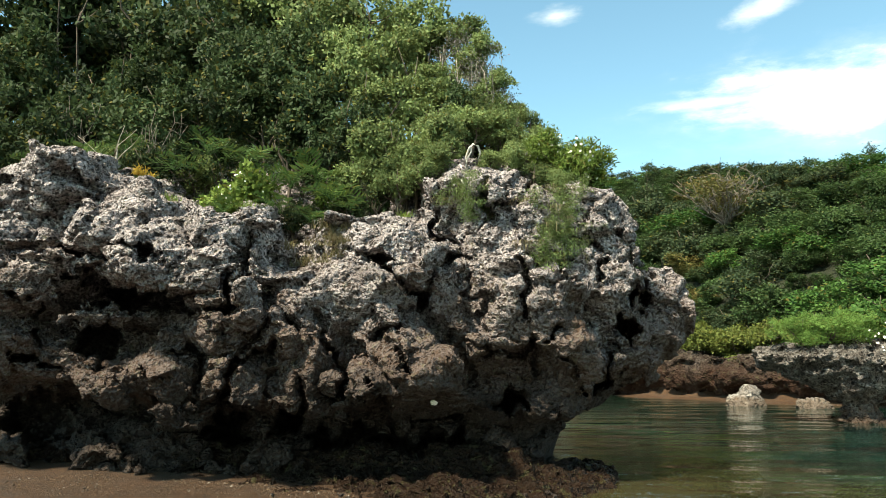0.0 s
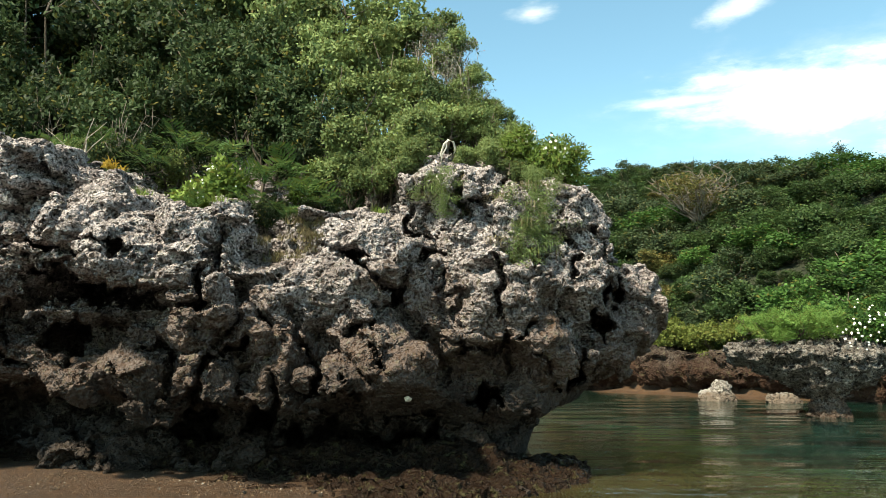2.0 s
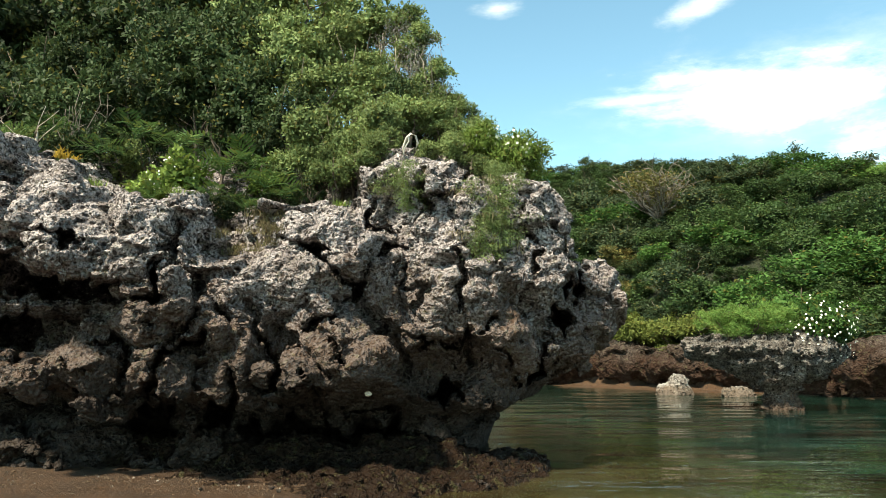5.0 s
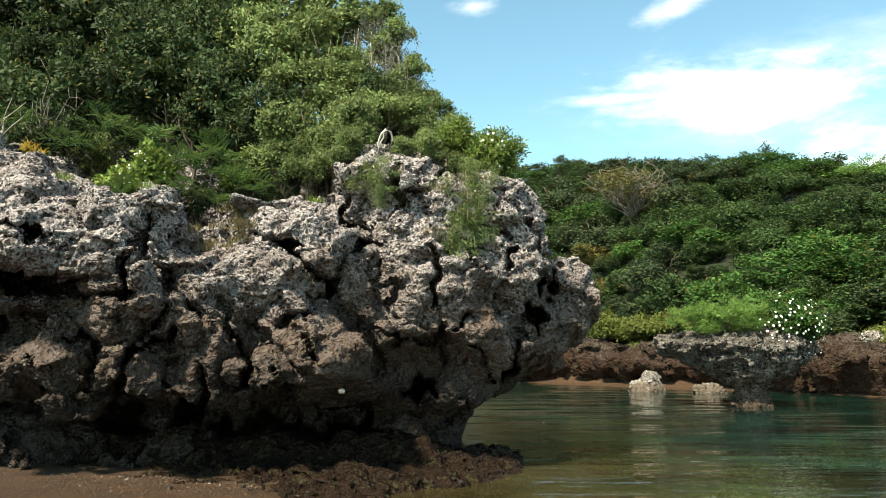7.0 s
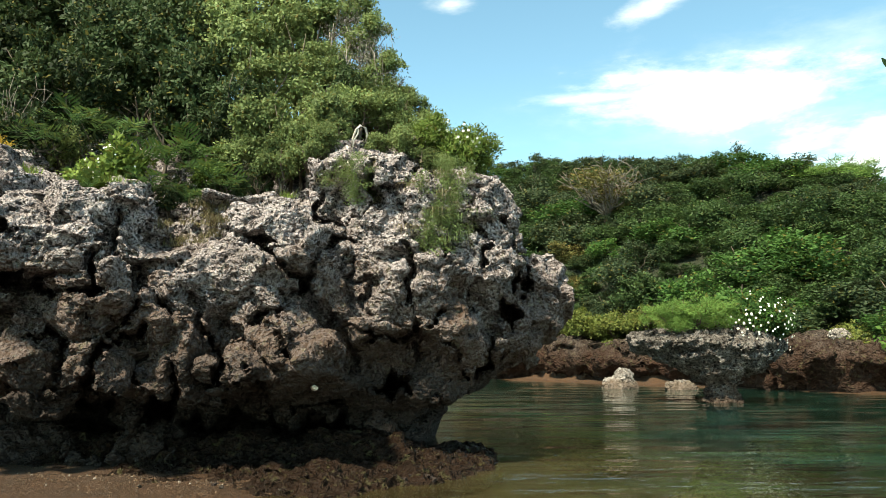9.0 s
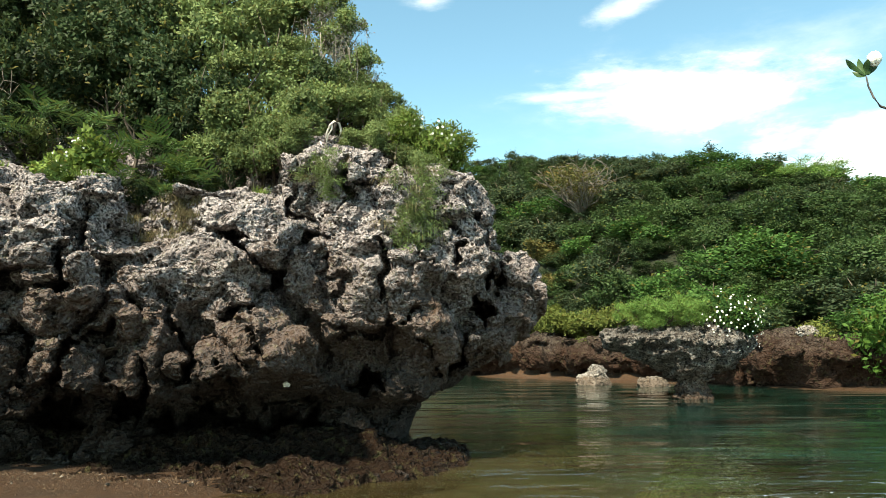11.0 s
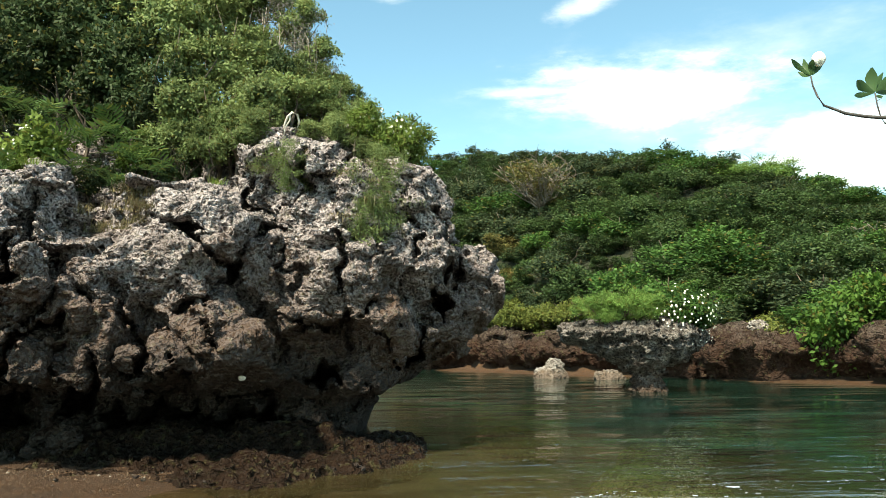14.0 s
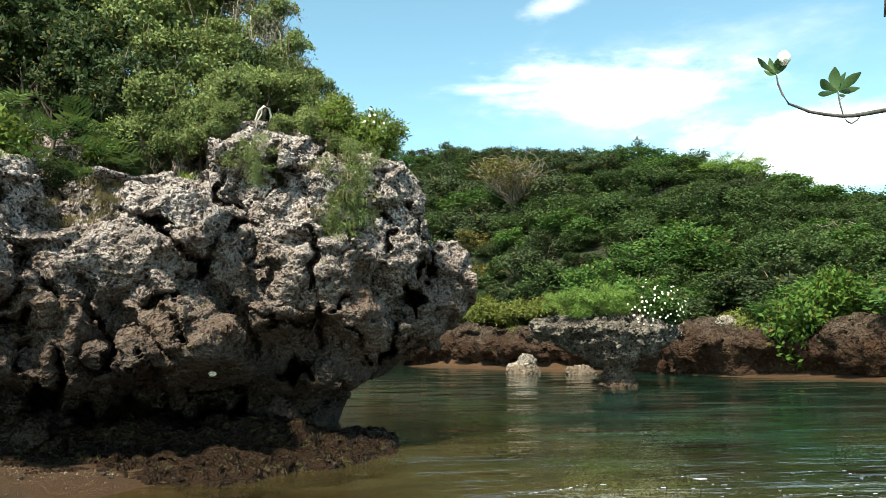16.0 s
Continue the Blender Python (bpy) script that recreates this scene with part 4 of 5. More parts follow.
# ---- shrubs on the outcrop ----
GREEN = [crown_mesh("crown", 10 + i, LEAF, 165, 23, 0.098, 0.050, 0.85, 0.13, 9) for i in range(3)]
# same shrub leaves, with the shade inside the canopy put into their colour
SHADE_TONE = [crown_mesh("crown", 20 + i, LEAF_DARK, 150, 20, 0.115, 0.052, 0.85, 0.14, 9) for i in range(2)]
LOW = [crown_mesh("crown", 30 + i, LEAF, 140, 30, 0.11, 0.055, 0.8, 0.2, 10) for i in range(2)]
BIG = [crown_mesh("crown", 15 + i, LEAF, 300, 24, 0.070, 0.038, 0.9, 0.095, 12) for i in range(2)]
BIG_SHADE_TONE = [crown_mesh("crown", 18, LEAF_DARK, 280, 24, 0.075, 0.040, 0.9, 0.095, 12)]
SPARSE = [crown_mesh("crown", 40 + i, LEAF_GREY, 110, 12, 0.09, 0.035, 1.0, 0.2, 9, 0.0, 0.2) for i in range(2)]
LUSH = [crown_mesh("crown", 50, LEAF_BRIGHT, 110, 34, 0.17, 0.05, 0.9, 0.24, 8)]
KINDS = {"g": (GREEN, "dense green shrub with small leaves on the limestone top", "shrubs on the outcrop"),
         "d": (SHADE_TONE, "green shrub on the outcrop with canopy shade put into its dark leaf colour", "shrubs on the outcrop"),
         "l": (LOW, "low spreading green shrub beside the bare root", "low shrubs on the outcrop"),
         "s": (SPARSE, "thin greyish twiggy shrub at the canopy edge", "twiggy shrubs"),
         "f": (LUSH, "bright leafy shrub with pale blossoms at the rock edge", "blossoming shrubs")}
plant_rnd = random.Random(12)


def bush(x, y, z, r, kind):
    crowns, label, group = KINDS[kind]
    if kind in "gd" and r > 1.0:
        crowns = BIG if kind == "g" else BIG_SHADE_TONE
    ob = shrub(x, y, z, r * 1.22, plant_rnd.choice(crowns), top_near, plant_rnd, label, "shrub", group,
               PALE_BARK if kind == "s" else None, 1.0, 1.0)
    if kind == "f":
        PALE_SPOTS.append((ob, z, r))
    return ob


PALE_SPOTS = []


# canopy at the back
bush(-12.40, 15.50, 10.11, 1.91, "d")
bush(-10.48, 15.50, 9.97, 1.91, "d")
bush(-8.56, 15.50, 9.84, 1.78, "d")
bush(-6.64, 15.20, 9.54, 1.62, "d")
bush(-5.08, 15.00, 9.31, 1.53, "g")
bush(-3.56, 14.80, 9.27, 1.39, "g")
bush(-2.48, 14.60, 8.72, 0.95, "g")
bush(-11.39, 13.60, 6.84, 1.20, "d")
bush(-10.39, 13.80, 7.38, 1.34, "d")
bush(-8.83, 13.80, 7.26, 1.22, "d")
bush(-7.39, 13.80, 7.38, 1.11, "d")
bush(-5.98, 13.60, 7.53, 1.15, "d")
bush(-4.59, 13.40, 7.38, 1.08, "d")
bush(-3.40, 13.40, 7.44, 1.03, "g")
bush(-2.42, 13.40, 7.38, 0.87, "g")
bush(-1.82, 13.40, 7.10, 0.59, "g")
bush(-1.12, 13.40, 7.21, 0.56, "s")
bush(-0.62, 13.20, 6.68, 0.40, "s")
bush(-1.56, 13.80, 7.97, 0.50, "s")
bush(-0.80, 13.40, 7.55, 0.39, "s")
bush(-1.55, 14.20, 8.58, 0.67, "g")
bush(-1.04, 13.60, 7.76, 0.53, "g")
bush(-0.66, 13.30, 7.00, 0.45, "g")
bush(-0.37, 12.90, 6.33, 0.39, "g")
bush(-0.09, 12.60, 5.89, 0.32, "g")
bush(-11.60, 17.00, 9.30, 2.20, "d")
bush(-9.50, 17.20, 9.20, 2.20, "d")
bush(-7.40, 17.00, 8.80, 2.00, "d")
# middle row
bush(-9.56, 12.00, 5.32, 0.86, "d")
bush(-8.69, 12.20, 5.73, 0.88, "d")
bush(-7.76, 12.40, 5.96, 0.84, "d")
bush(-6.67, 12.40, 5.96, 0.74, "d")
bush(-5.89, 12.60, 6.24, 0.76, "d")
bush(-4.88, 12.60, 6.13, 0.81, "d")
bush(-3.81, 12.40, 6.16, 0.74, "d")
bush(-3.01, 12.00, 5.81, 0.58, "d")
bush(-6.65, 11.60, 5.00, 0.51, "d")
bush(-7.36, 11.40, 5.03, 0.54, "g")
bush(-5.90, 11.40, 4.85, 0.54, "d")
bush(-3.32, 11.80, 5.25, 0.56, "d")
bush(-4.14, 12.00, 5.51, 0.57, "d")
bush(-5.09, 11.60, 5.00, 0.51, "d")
bush(-2.59, 12.70, 6.49, 0.71, "g")
bush(-1.87, 12.70, 6.38, 0.59, "g")
bush(-1.40, 12.60, 6.29, 0.46, "d")
bush(-0.96, 12.80, 6.36, 0.43, "g")
bush(-4.49, 12.90, 6.56, 0.72, "d")
bush(-4.02, 10.60, 3.95, 0.25, "d")
bush(-3.57, 10.50, 3.87, 0.26, "d")
bush(-3.19, 10.60, 3.89, 0.27, "d")
bush(-2.80, 10.70, 4.00, 0.27, "d")
bush(-2.39, 10.90, 4.22, 0.29, "d")
bush(-1.19, 12.50, 6.04, 0.45, "g")
bush(-0.77, 12.30, 5.77, 0.41, "g")
bush(-0.42, 12.10, 5.50, 0.35, "g")
bush(-1.61, 12.30, 5.82, 0.47, "g")
# low shrubs round the bare root
bush(-2.55, 11.30, 5.14, 0.52, "l")
bush(-2.03, 11.40, 5.36, 0.53, "l")
bush(-1.46, 11.50, 5.40, 0.46, "l")
bush(-0.99, 11.90, 5.68, 0.46, "l")
bush(-0.48, 12.20, 5.73, 0.44, "l")
bush(-0.04, 12.20, 5.53, 0.37, "l")
bush(0.20, 12.00, 5.22, 0.33, "l")
bush(-2.64, 11.00, 4.55, 0.36, "l")
bush(-1.63, 11.20, 4.88, 0.34, "l")
bush(-0.13, 11.50, 5.02, 0.32, "l")
bush(0.54, 11.30, 4.77, 0.38, "f")
bush(0.91, 11.40, 4.64, 0.32, "f")
bush(0.76, 11.20, 4.93, 0.40, "f")
bush(0.35, 11.20, 5.02, 0.34, "f")
bush(0.28, 11.30, 4.84, 0.30, "f")
bush(-1.26, 11.00, 5.00, 0.26, "l")
bush(-2.05, 10.90, 4.50, 0.36, "l")
bush(-1.65, 10.90, 4.72, 0.34, "l")
bush(-2.30, 11.20, 4.85, 0.42, "l")
bush(-1.85, 11.20, 5.00, 0.38, "l")
bush(-1.35, 11.00, 4.95, 0.30, "l")
bush(-1.29, 10.70, 4.80, 0.27, "l")
bush(-1.53, 10.65, 4.58, 0.22, "l")
bush(-0.60, 10.95, 4.79, 0.23, "l")
bush(-0.34, 11.00, 4.78, 0.26, "l")
bush(0.05, 10.90, 4.57, 0.24, "l")
bush(0.40, 10.90, 4.44, 0.22, "l")


def underwood():
    """Shrubs that close the gaps between the taller ones."""
    rnd = random.Random(44)
    for i in range(20):
        x, y = -9.6 + 9.2 * ((i * 0.618) % 1.0), 11.3 + 3.4 * rnd.random()
        if x > -2.6 and y < 12.9:
            y += 1.0
        if -5.3 < x < -2.3 and y < 12.1:
            continue
        r = rnd.uniform(0.6, 0.85)
        bush(x, y, top_near(x, y) + 0.55 * r + 0.1, r, rnd.choice("gdd"))


underwood()


# ---- trees on the hill ----
def tree_kind(seed, mat, tufts, per, leaf, flat, lobes, label, group):
    rnd = random.Random(seed)
    root = new("tree")
    v, f = limbs(2.4, 2.6, 4, 0.16, rnd, 1)
    mesh_object("trunk", v, f, BARK, root)
    c = part_of("crown", crown_mesh("crown", seed, mat, tufts, per, leaf, leaf * 0.55, flat, 0.15, lobes, 0.0, 0.7), root)
    c.location, c.scale = (0, 0, 2.6), (3.4, 3.4, 3.2)
    return tagged(root, label, "tree", group)


HILL = [tree_kind(60 + i, m, 150, 30, 0.092, fl, 8, text, "trees on the hillside") for i, (m, fl, text) in enumerate([
    (LEAF_HILL, 1.0, "broad green hillside tree with a dense rounded crown"), (LEAF_HILL, 0.8, "green hillside tree with a flat layered crown"),
    (LEAF_HILL, 1.1, "green hillside tree with an uneven crown"), (LEAF_DARK, 1.0, "dark green hillside tree with a dense crown"),
    (LEAF_BLUE, 1.0, "blue-green hillside tree with a soft crown"), (LEAF_OLIVE, 0.9, "olive-brown hillside tree, partly dry"), (LEAF_LIVELY, 0.9, "bright green hillside tree with a full crown")])]


def plant_hill():
    rnd = random.Random(21)
    used = []
    s = 4.6
    while s < 40.5:
        u = -62.0 + rnd.uniform(0, 2)
        size = 0.66 + 0.008 * s
        while u < 56:
            uu, ss = u + rnd.uniform(-1, 1), s + rnd.uniform(-1, 1)
            x, y = shore_point(uu, ss)
            way = math.degrees(math.atan2(x, y))
            if 4 < way < 45 and -45 < uu:
                k = rnd.choices(range(7), (5, 5, 5, 2, 0.6, 0.5, 2.5) if uu > -4 else (3, 3, 3, 5, 4, 2.2, 0.8))[0]
                z = float(land(np.array([x]), np.array([y]))[0])
                q = size * rnd.choice((0.8, 0.95, 1.1, 1.4) if ss < 24 else (0.9, 1.0, 1.1, 1.2))
                m = pose(x, y, z - 0.3, 0, 0, rnd.uniform(0, 360)) @ Matrix.Diagonal((q * 1.12, q * 1.12, q * rnd.uniform(0.75, 1.05) * (1 if ss < 24 else 0.72), 1))
                if k in used:
                    copy_thing(HILL[k], m)
                else:
                    HILL[k].matrix_basis = m
                    used.append(k)
            u += 3.5 * size
        s += 3.0 * size


plant_hill()

# ---- plants on the mushroom rock and the far cliff ----
FEATHER = crown_mesh("crown", 80, FEATHER_LEAF, 260, 40, 0.085, 0.02, 0.8, 0.14, 14)
FLOWERING = crown_mesh("crown", 81, LEAF_LIVELY, 160, 30, 0.11, 0.05, 0.85, 0.18, 9)
CREEPER = crown_mesh("crown", 82, leaf_material("creeper_leaves", (0.060, 0.082, 0.016), (0.150, 0.175, 0.048)), 160, 26, 0.10, 0.05, 0.6, 0.2, 9)
LEAFY = crown_mesh("crown", 83, leaf_material("fresh_leaves", (0.012, 0.042, 0.007), (0.074, 0.145, 0.027)), 230, 24, 0.10, 0.055, 1.0, 0.15, 9)
far_rnd = random.Random(31)


def far_bush(x, y, z, r, crown, label, group="", wide=1.0, tall=1.0):
    return shrub(x, y, z, r, crown, top_far, far_rnd, label, "shrub", group, None, wide, tall)


for fx, fz, fr in ((8.4, 2.95, 0.9), (9.3, 3.1, 1.1), (10.3, 3.0, 0.9)):
    far_bush(fx * 1.07, 26.0, fz + 0.05, fr, FEATHER, "feathery light green shrub on top of the mushroom rock", "feathery shrubs", 1.1, 0.9)
blossom = far_bush(12.05, 26.1, 2.75, 1.3, FLOWERING, "green shrub covered with white flowers on the mushroom rock", "", 1.0, 1.0)
far_bush(22.2, 30.9, 2.7, 2.7, LEAFY, "rounded bright green shrub hanging over the far cliff", "", 1.0, 1.0)
for cx, cy, cz, cr in ((10.2, 53.5, 3.6, 2.0), (11.6, 51.5, 3.9, 2.2), (13.0, 49.0, 3.7, 2.0), (14.2, 46.5, 3.9, 1.9), (15.6, 43.6, 3.6, 1.7)):
    far_bush(cx, cy, cz, cr, CREEPER, "yellow-green creeping shrub above the far cliff", "creeping shrubs")


# ---- details on the outcrop ----
def front_finder(*obs):
    """Gives a function for the first rock met at x, z when coming from the water."""
    trees = []
    for o in obs:
        v, f = np.empty(len(o.data.vertices) * 3), np.empty(len(o.data.polygons) * 4, np.int32)
        o.data.vertices.foreach_get("co", v)
        o.data.loops.foreach_get("vertex_index", f)
        trees.append(BVHTree.FromPolygons(v.reshape(-1, 3).tolist(), f.reshape(-1, 4).tolist()))

    def face(x, z):
        best = 99.0
        for tree in trees:
            hit = tree.ray_cast(Vector((x * 0.7, 7.0, 1.55 + (z - 1.55) * 0.7)), Vector((x * 0.3, 3.0, (z - 1.55) * 0.3)).normalized())[0]
            if hit:
                best = min(best, hit.y)
        return best if best < 90 else 10.5
    return face


front = front_finder(*outcrop[:3], outcrop[4])
fine_rnd = random.Random(77)


def blades(name, count, long, wide, spread, droop, mat, seed, lift=1.0):
    """A tuft of tapered, bent grass blades, as one mesh."""
    r = np.random.RandomState(seed)
    v, f = [], []
    for _ in range(count):
        a = r.uniform(0, 6.283)
        out = np.array([math.cos(a), math.sin(a), 0.0])
        side = np.array([-out[1], out[0], 0.0])
        p = np.array([r.normal() * spread, r.normal() * spread * 0.5, 0.0])
        size, lean = long * r.uniform(0.5, 1.25), r.uniform(0.15, 0.8)
        first = len(v)
        for i in range(4):
            t = i / 3
            q = p + out * size * lean * t + np.array([0, 0, size * (lift * t - droop * t * t)])
            w = wide * (1 - t * 0.85) * 0.5
            v += [tuple(q - side * w), tuple(q + side * w)]
        f += [(first + 2 * i, first + 2 * i + 1, first + 2 * i + 3, first + 2 * i + 2) for i in range(3)]
    me = bpy.data.meshes.new(name)
    me.from_pydata(v, [], f)
    me.materials.append(mat)
    return me


GRASS_HANG = [blades("grass", 80, 0.22, 0.012, 0.12, 1.3, m, 5 + i, 0.7) for i, m in enumerate((LEAF, LEAF_DRY))]
GRASS_UP = [blades("grass", 80, 0.24, 0.013, 0.10, 0.45, m, 9 + i) for i, m in enumerate((LEAF_DRY, LEAF_BRIGHT))]
GRASS_GOLD = blades("grass", 60, 0.30, 0.022, 0.05, 0.5, leaf_material("golden_blades", (0.30, 0.19, 0.03), (0.48, 0.34, 0.07)), 15)
SMALL_LEAF = crown_mesh("grass", 97, LEAF, 36, 16, 0.15, 0.05, 1.0, 0.3, 8)


class Sward:
    """Collects many tufts on the rock into one object."""

    def __init__(self):
        self.v, self.f, self.n, self.m, self.mats = [], [], 0, [], []

    def tuft(self, x, z, me, size=1.0, out=0.03):
        c = np.empty(len(me.vertices) * 3)
        me.vertices.foreach_get("co", c)
        c = c.reshape(-1, 3) * size
        a = fine_rnd.uniform(-0.6, 0.6)
        c = np.stack([c[:, 0] * math.cos(a) - c[:, 1] * math.sin(a), c[:, 0] * math.sin(a) + c[:, 1] * math.cos(a), c[:, 2]], 1)
        self.v.append(c + (x, front(x, z) + out, z))
        i = np.empty(len(me.polygons) * 4, np.int32)
        me.loops.foreach_get("vertex_index", i)
        self.f.append(i.reshape(-1, 4) + self.n)
        if me.materials[0] not in self.mats:
            self.mats.append(me.materials[0])
        self.m += [self.mats.index(me.materials[0])] * len(me.polygons)
        self.n += len(c)

    def grow(self, name, label, category):
        ob = mesh_object(name, np.concatenate(self.v), np.concatenate(self.f), self.mats[0], smooth=False)
        for m in self.mats[1:]:
            ob.data.materials.append(m)
        ob.data.polygons.foreach_set("material_index", self.m)
        return tagged(ob, label, category, kind="stuff")


hang = Sward()
for i in range(58):
    t = i / 57
    hang.tuft(0.36 + fine_rnd.gauss(0, 0.17) + 0.08 * t, 4.35 - 1.2 * t, GRASS_HANG[i % 6 == 5] if i % 3 == 2 else SMALL_LEAF, fine_rnd.uniform(0.7, 1.1) * (1.0 if i % 3 == 2 else 0.26))
for i in range(26):
    t = i / 25
    hang.tuft(-0.88 + fine_rnd.gauss(0, 0.16), 4.55 - 0.7 * t, GRASS_HANG[i % 6 == 5] if i % 3 == 2 else SMALL_LEAF, fine_rnd.uniform(0.6, 0.95) * (1.0 if i % 3 == 2 else 0.24))
hang.grow("trailing_growth", "trailing green grass and creepers hanging over the limestone face", "grass")
dry = Sward()
for i in range(30):
    dry.tuft(-3.55 + 0.95 * fine_rnd.random(), 3.62 - 0.6 * fine_rnd.random(), GRASS_UP[0], fine_rnd.uniform(0.5, 1.0))
dry.grow("dry_grass", "dry straw-coloured grass growing from the rock saddle", "grass")
fresh = Sward()
for x, z in ((-2.15, 3.86), (-2.02, 3.9), (-1.9, 3.84), (-3.85, 3.75), (-4.1, 3.5), (-4.2, 4.0), (-5.1, 3.95), (-5.9, 4.45)):
    fresh.tuft(x, z, GRASS_UP[1], 0.75)
fresh.grow("fresh_grass", "fresh yellow-green grass in rock crevices", "grass")
gold = Sward()
for x, z in ((-5.50, 4.28), (-5.58, 4.34)):
    gold.tuft(x, z, GRASS_GOLD, 0.8)
gold.grow("golden_grass", "golden long-bladed grass at the rock edge", "grass")


def frond_mesh(seed, leaflets=9, long=0.60):
    """One arching feathered leaf: a rib with paired leaflets."""
    r = np.random.RandomState(seed)
    base, way, up = [], [], []
    for i in range(leaflets):
        t = (i + 1.5) / (leaflets + 1)
        p = (long * t, 0, long * (0.75 * t - 0.85 * t * t))
        for s in (-1, 1):
            base.append(p)
            way.append((0.55, s * 1.0, 0.15 + r.normal() * 0.12))
            up.append((0, 0, 1))
    size = np.repeat(np.array([0.25 * math.sin(math.pi * (0.15 + 0.8 * (i + 1) / (leaflets + 1))) for i in range(leaflets)]), 2)
    leaf = leaf_mesh("frond", np.array(base), np.array(way, float), np.array(up, float), size, 0.042, LEAF_FERN, 0.1)
    rib = tube([(long * t, 0, long * (0.75 * t - 0.85 * t * t)) for t in (0, 0.25, 0.5, 0.75, 1.0)], [0.008, 0.007, 0.005, 0.004, 0.002], 4)
    n = len(leaf.vertices)
    v = [tuple(q.co) for q in leaf.vertices] + rib[0]
    f = [tuple(p.vertices) for p in leaf.polygons] + [tuple(i + n for i in face) for face in rib[1]]
    me = bpy.data.meshes.new("frond")
    me.from_pydata(v, [], f)
    me.materials.append(LEAF_FERN)
    return me


FRONDS = [frond_mesh(i) for i in range(3)]


def fern(x, y, z, size, count=8):
    """A rosette of arching fronds."""
    root = new("fern")
    root.location = (x, y, z)
    for i in range(count):
        ob = part_of("frond", FRONDS[i % 3], root)
        ob.rotation_euler = (fine_rnd.uniform(-0.3, 0.3), fine_rnd.uniform(-0.7, 0.1), 6.283 * (i + fine_rnd.uniform(-0.3, 0.3)) / count)
        k = size * fine_rnd.uniform(0.75, 1.15)
        ob.scale = (k, k, k)
    return tagged(root, "dark green fern with arching feathered fronds in the undergrowth", "fern", "ferns in the undergrowth")


fern(-3.63, 10.50, 4.33, 1.0, 9)
fern(-2.97, 10.40, 4.10, 0.85, 8)
fern(-3.75, 10.10, 3.86, 0.7, 8)
fern(-2.68, 10.40, 3.93, 0.7, 7)
fern(-5.19, 10.90, 5.02, 1.0, 8)
fern(-4.48, 10.90, 4.84, 0.95, 8)
fern(-4.44, 9.95, 3.82, 0.6, 7)
fern(-5.52, 10.50, 4.67, 0.8, 7)
fern(-6.97, 10.40, 4.86, 0.8, 7)
fern(-3.19, 10.10, 3.70, 0.55, 7)
fern(-6.54, 10.90, 5.11, 0.9, 7)
fern(-7.70, 10.30, 4.66, 0.8, 7)
fern(-4.05, 10.60, 4.44, 0.9, 8)
fern(-3.32, 10.80, 4.50, 0.9, 8)


def blossom_mesh(name, count, spread, size, seed, flat=0.8, outer=0.85):
    """White five-petalled flowers scattered over the outside of a crown."""
    r = np.random.RandomState(seed)
    base, way, up = [], [], []
    for _ in range(count):
        a, q = r.uniform(0, 6.283), 0.97 * math.sqrt(r.uniform(0, 1))
        d = np.array([q * math.cos(a), -math.sqrt(1 - q * q), q * math.sin(a)])
        c = d * spread * r.uniform(outer, 1.05)
        c[2] *= flat
        u = np.cross(d, (0.3, 0.2, 1.0))
        w = np.cross(d, u)
        for k in range(5):
            a = 6.283 * k / 5
            base.append(c)
            way.append(math.cos(a) * u + math.sin(a) * w + d * 0.5)
            up.append(d)
    return leaf_mesh(name, np.array(base), np.array(way), np.array(up), size, size * 0.75, PETAL, 0.1)


def broadleaf(x, y, z, r, flowers, label, top):
    ob = shrub(x, y, z, r, BROAD, top, fine_rnd, label)
    if flowers:
        me = blossom_mesh("blossom", flowers, r, 0.02, 3)
        b = part_of("blossom", me, ob, "small white blossoms")
        b.location = (0, 0, max(0.12, z - top(x, y)))
        tagged(b, kind="stuff")
    return ob


BROAD = crown_mesh("crown", 90, LEAF_BRIGHT, 60, 16, 0.26, 0.12, 0.8, 0.3, 7)
broadleaf(-4.28, 10.35, 4.22, 0.46, 22, "bright yellow-green broadleaf shrub with small white blossoms", top_near)
broadleaf(-4.75, 10.25, 3.98, 0.30, 0, "bright yellow-green broadleaf shrub in the rock saddle", top_near)
broadleaf(-3.05, 10.75, 4.2, 0.30, 0, "bright yellow-green broadleaf shrub in the rock saddle", top_near)
for host, z, r in PALE_SPOTS:
    spots = part_of("blossom", blossom_mesh("blossom", 16, r * 0.95, 0.028, int(r * 100)), host, "pale cream blossoms")
    spots.location = (0, 0, z - host.location.z)
    tagged(spots, kind="stuff")
far_flowers = part_of("blossom", blossom_mesh("blossom", 95, 1.42, 0.050, 8, 0.9, 0.85), blossom, "open white flowers")
far_flowers.location = (0, 0, 2.75 - blossom.location.z)
tagged(far_flowers, kind="stuff")


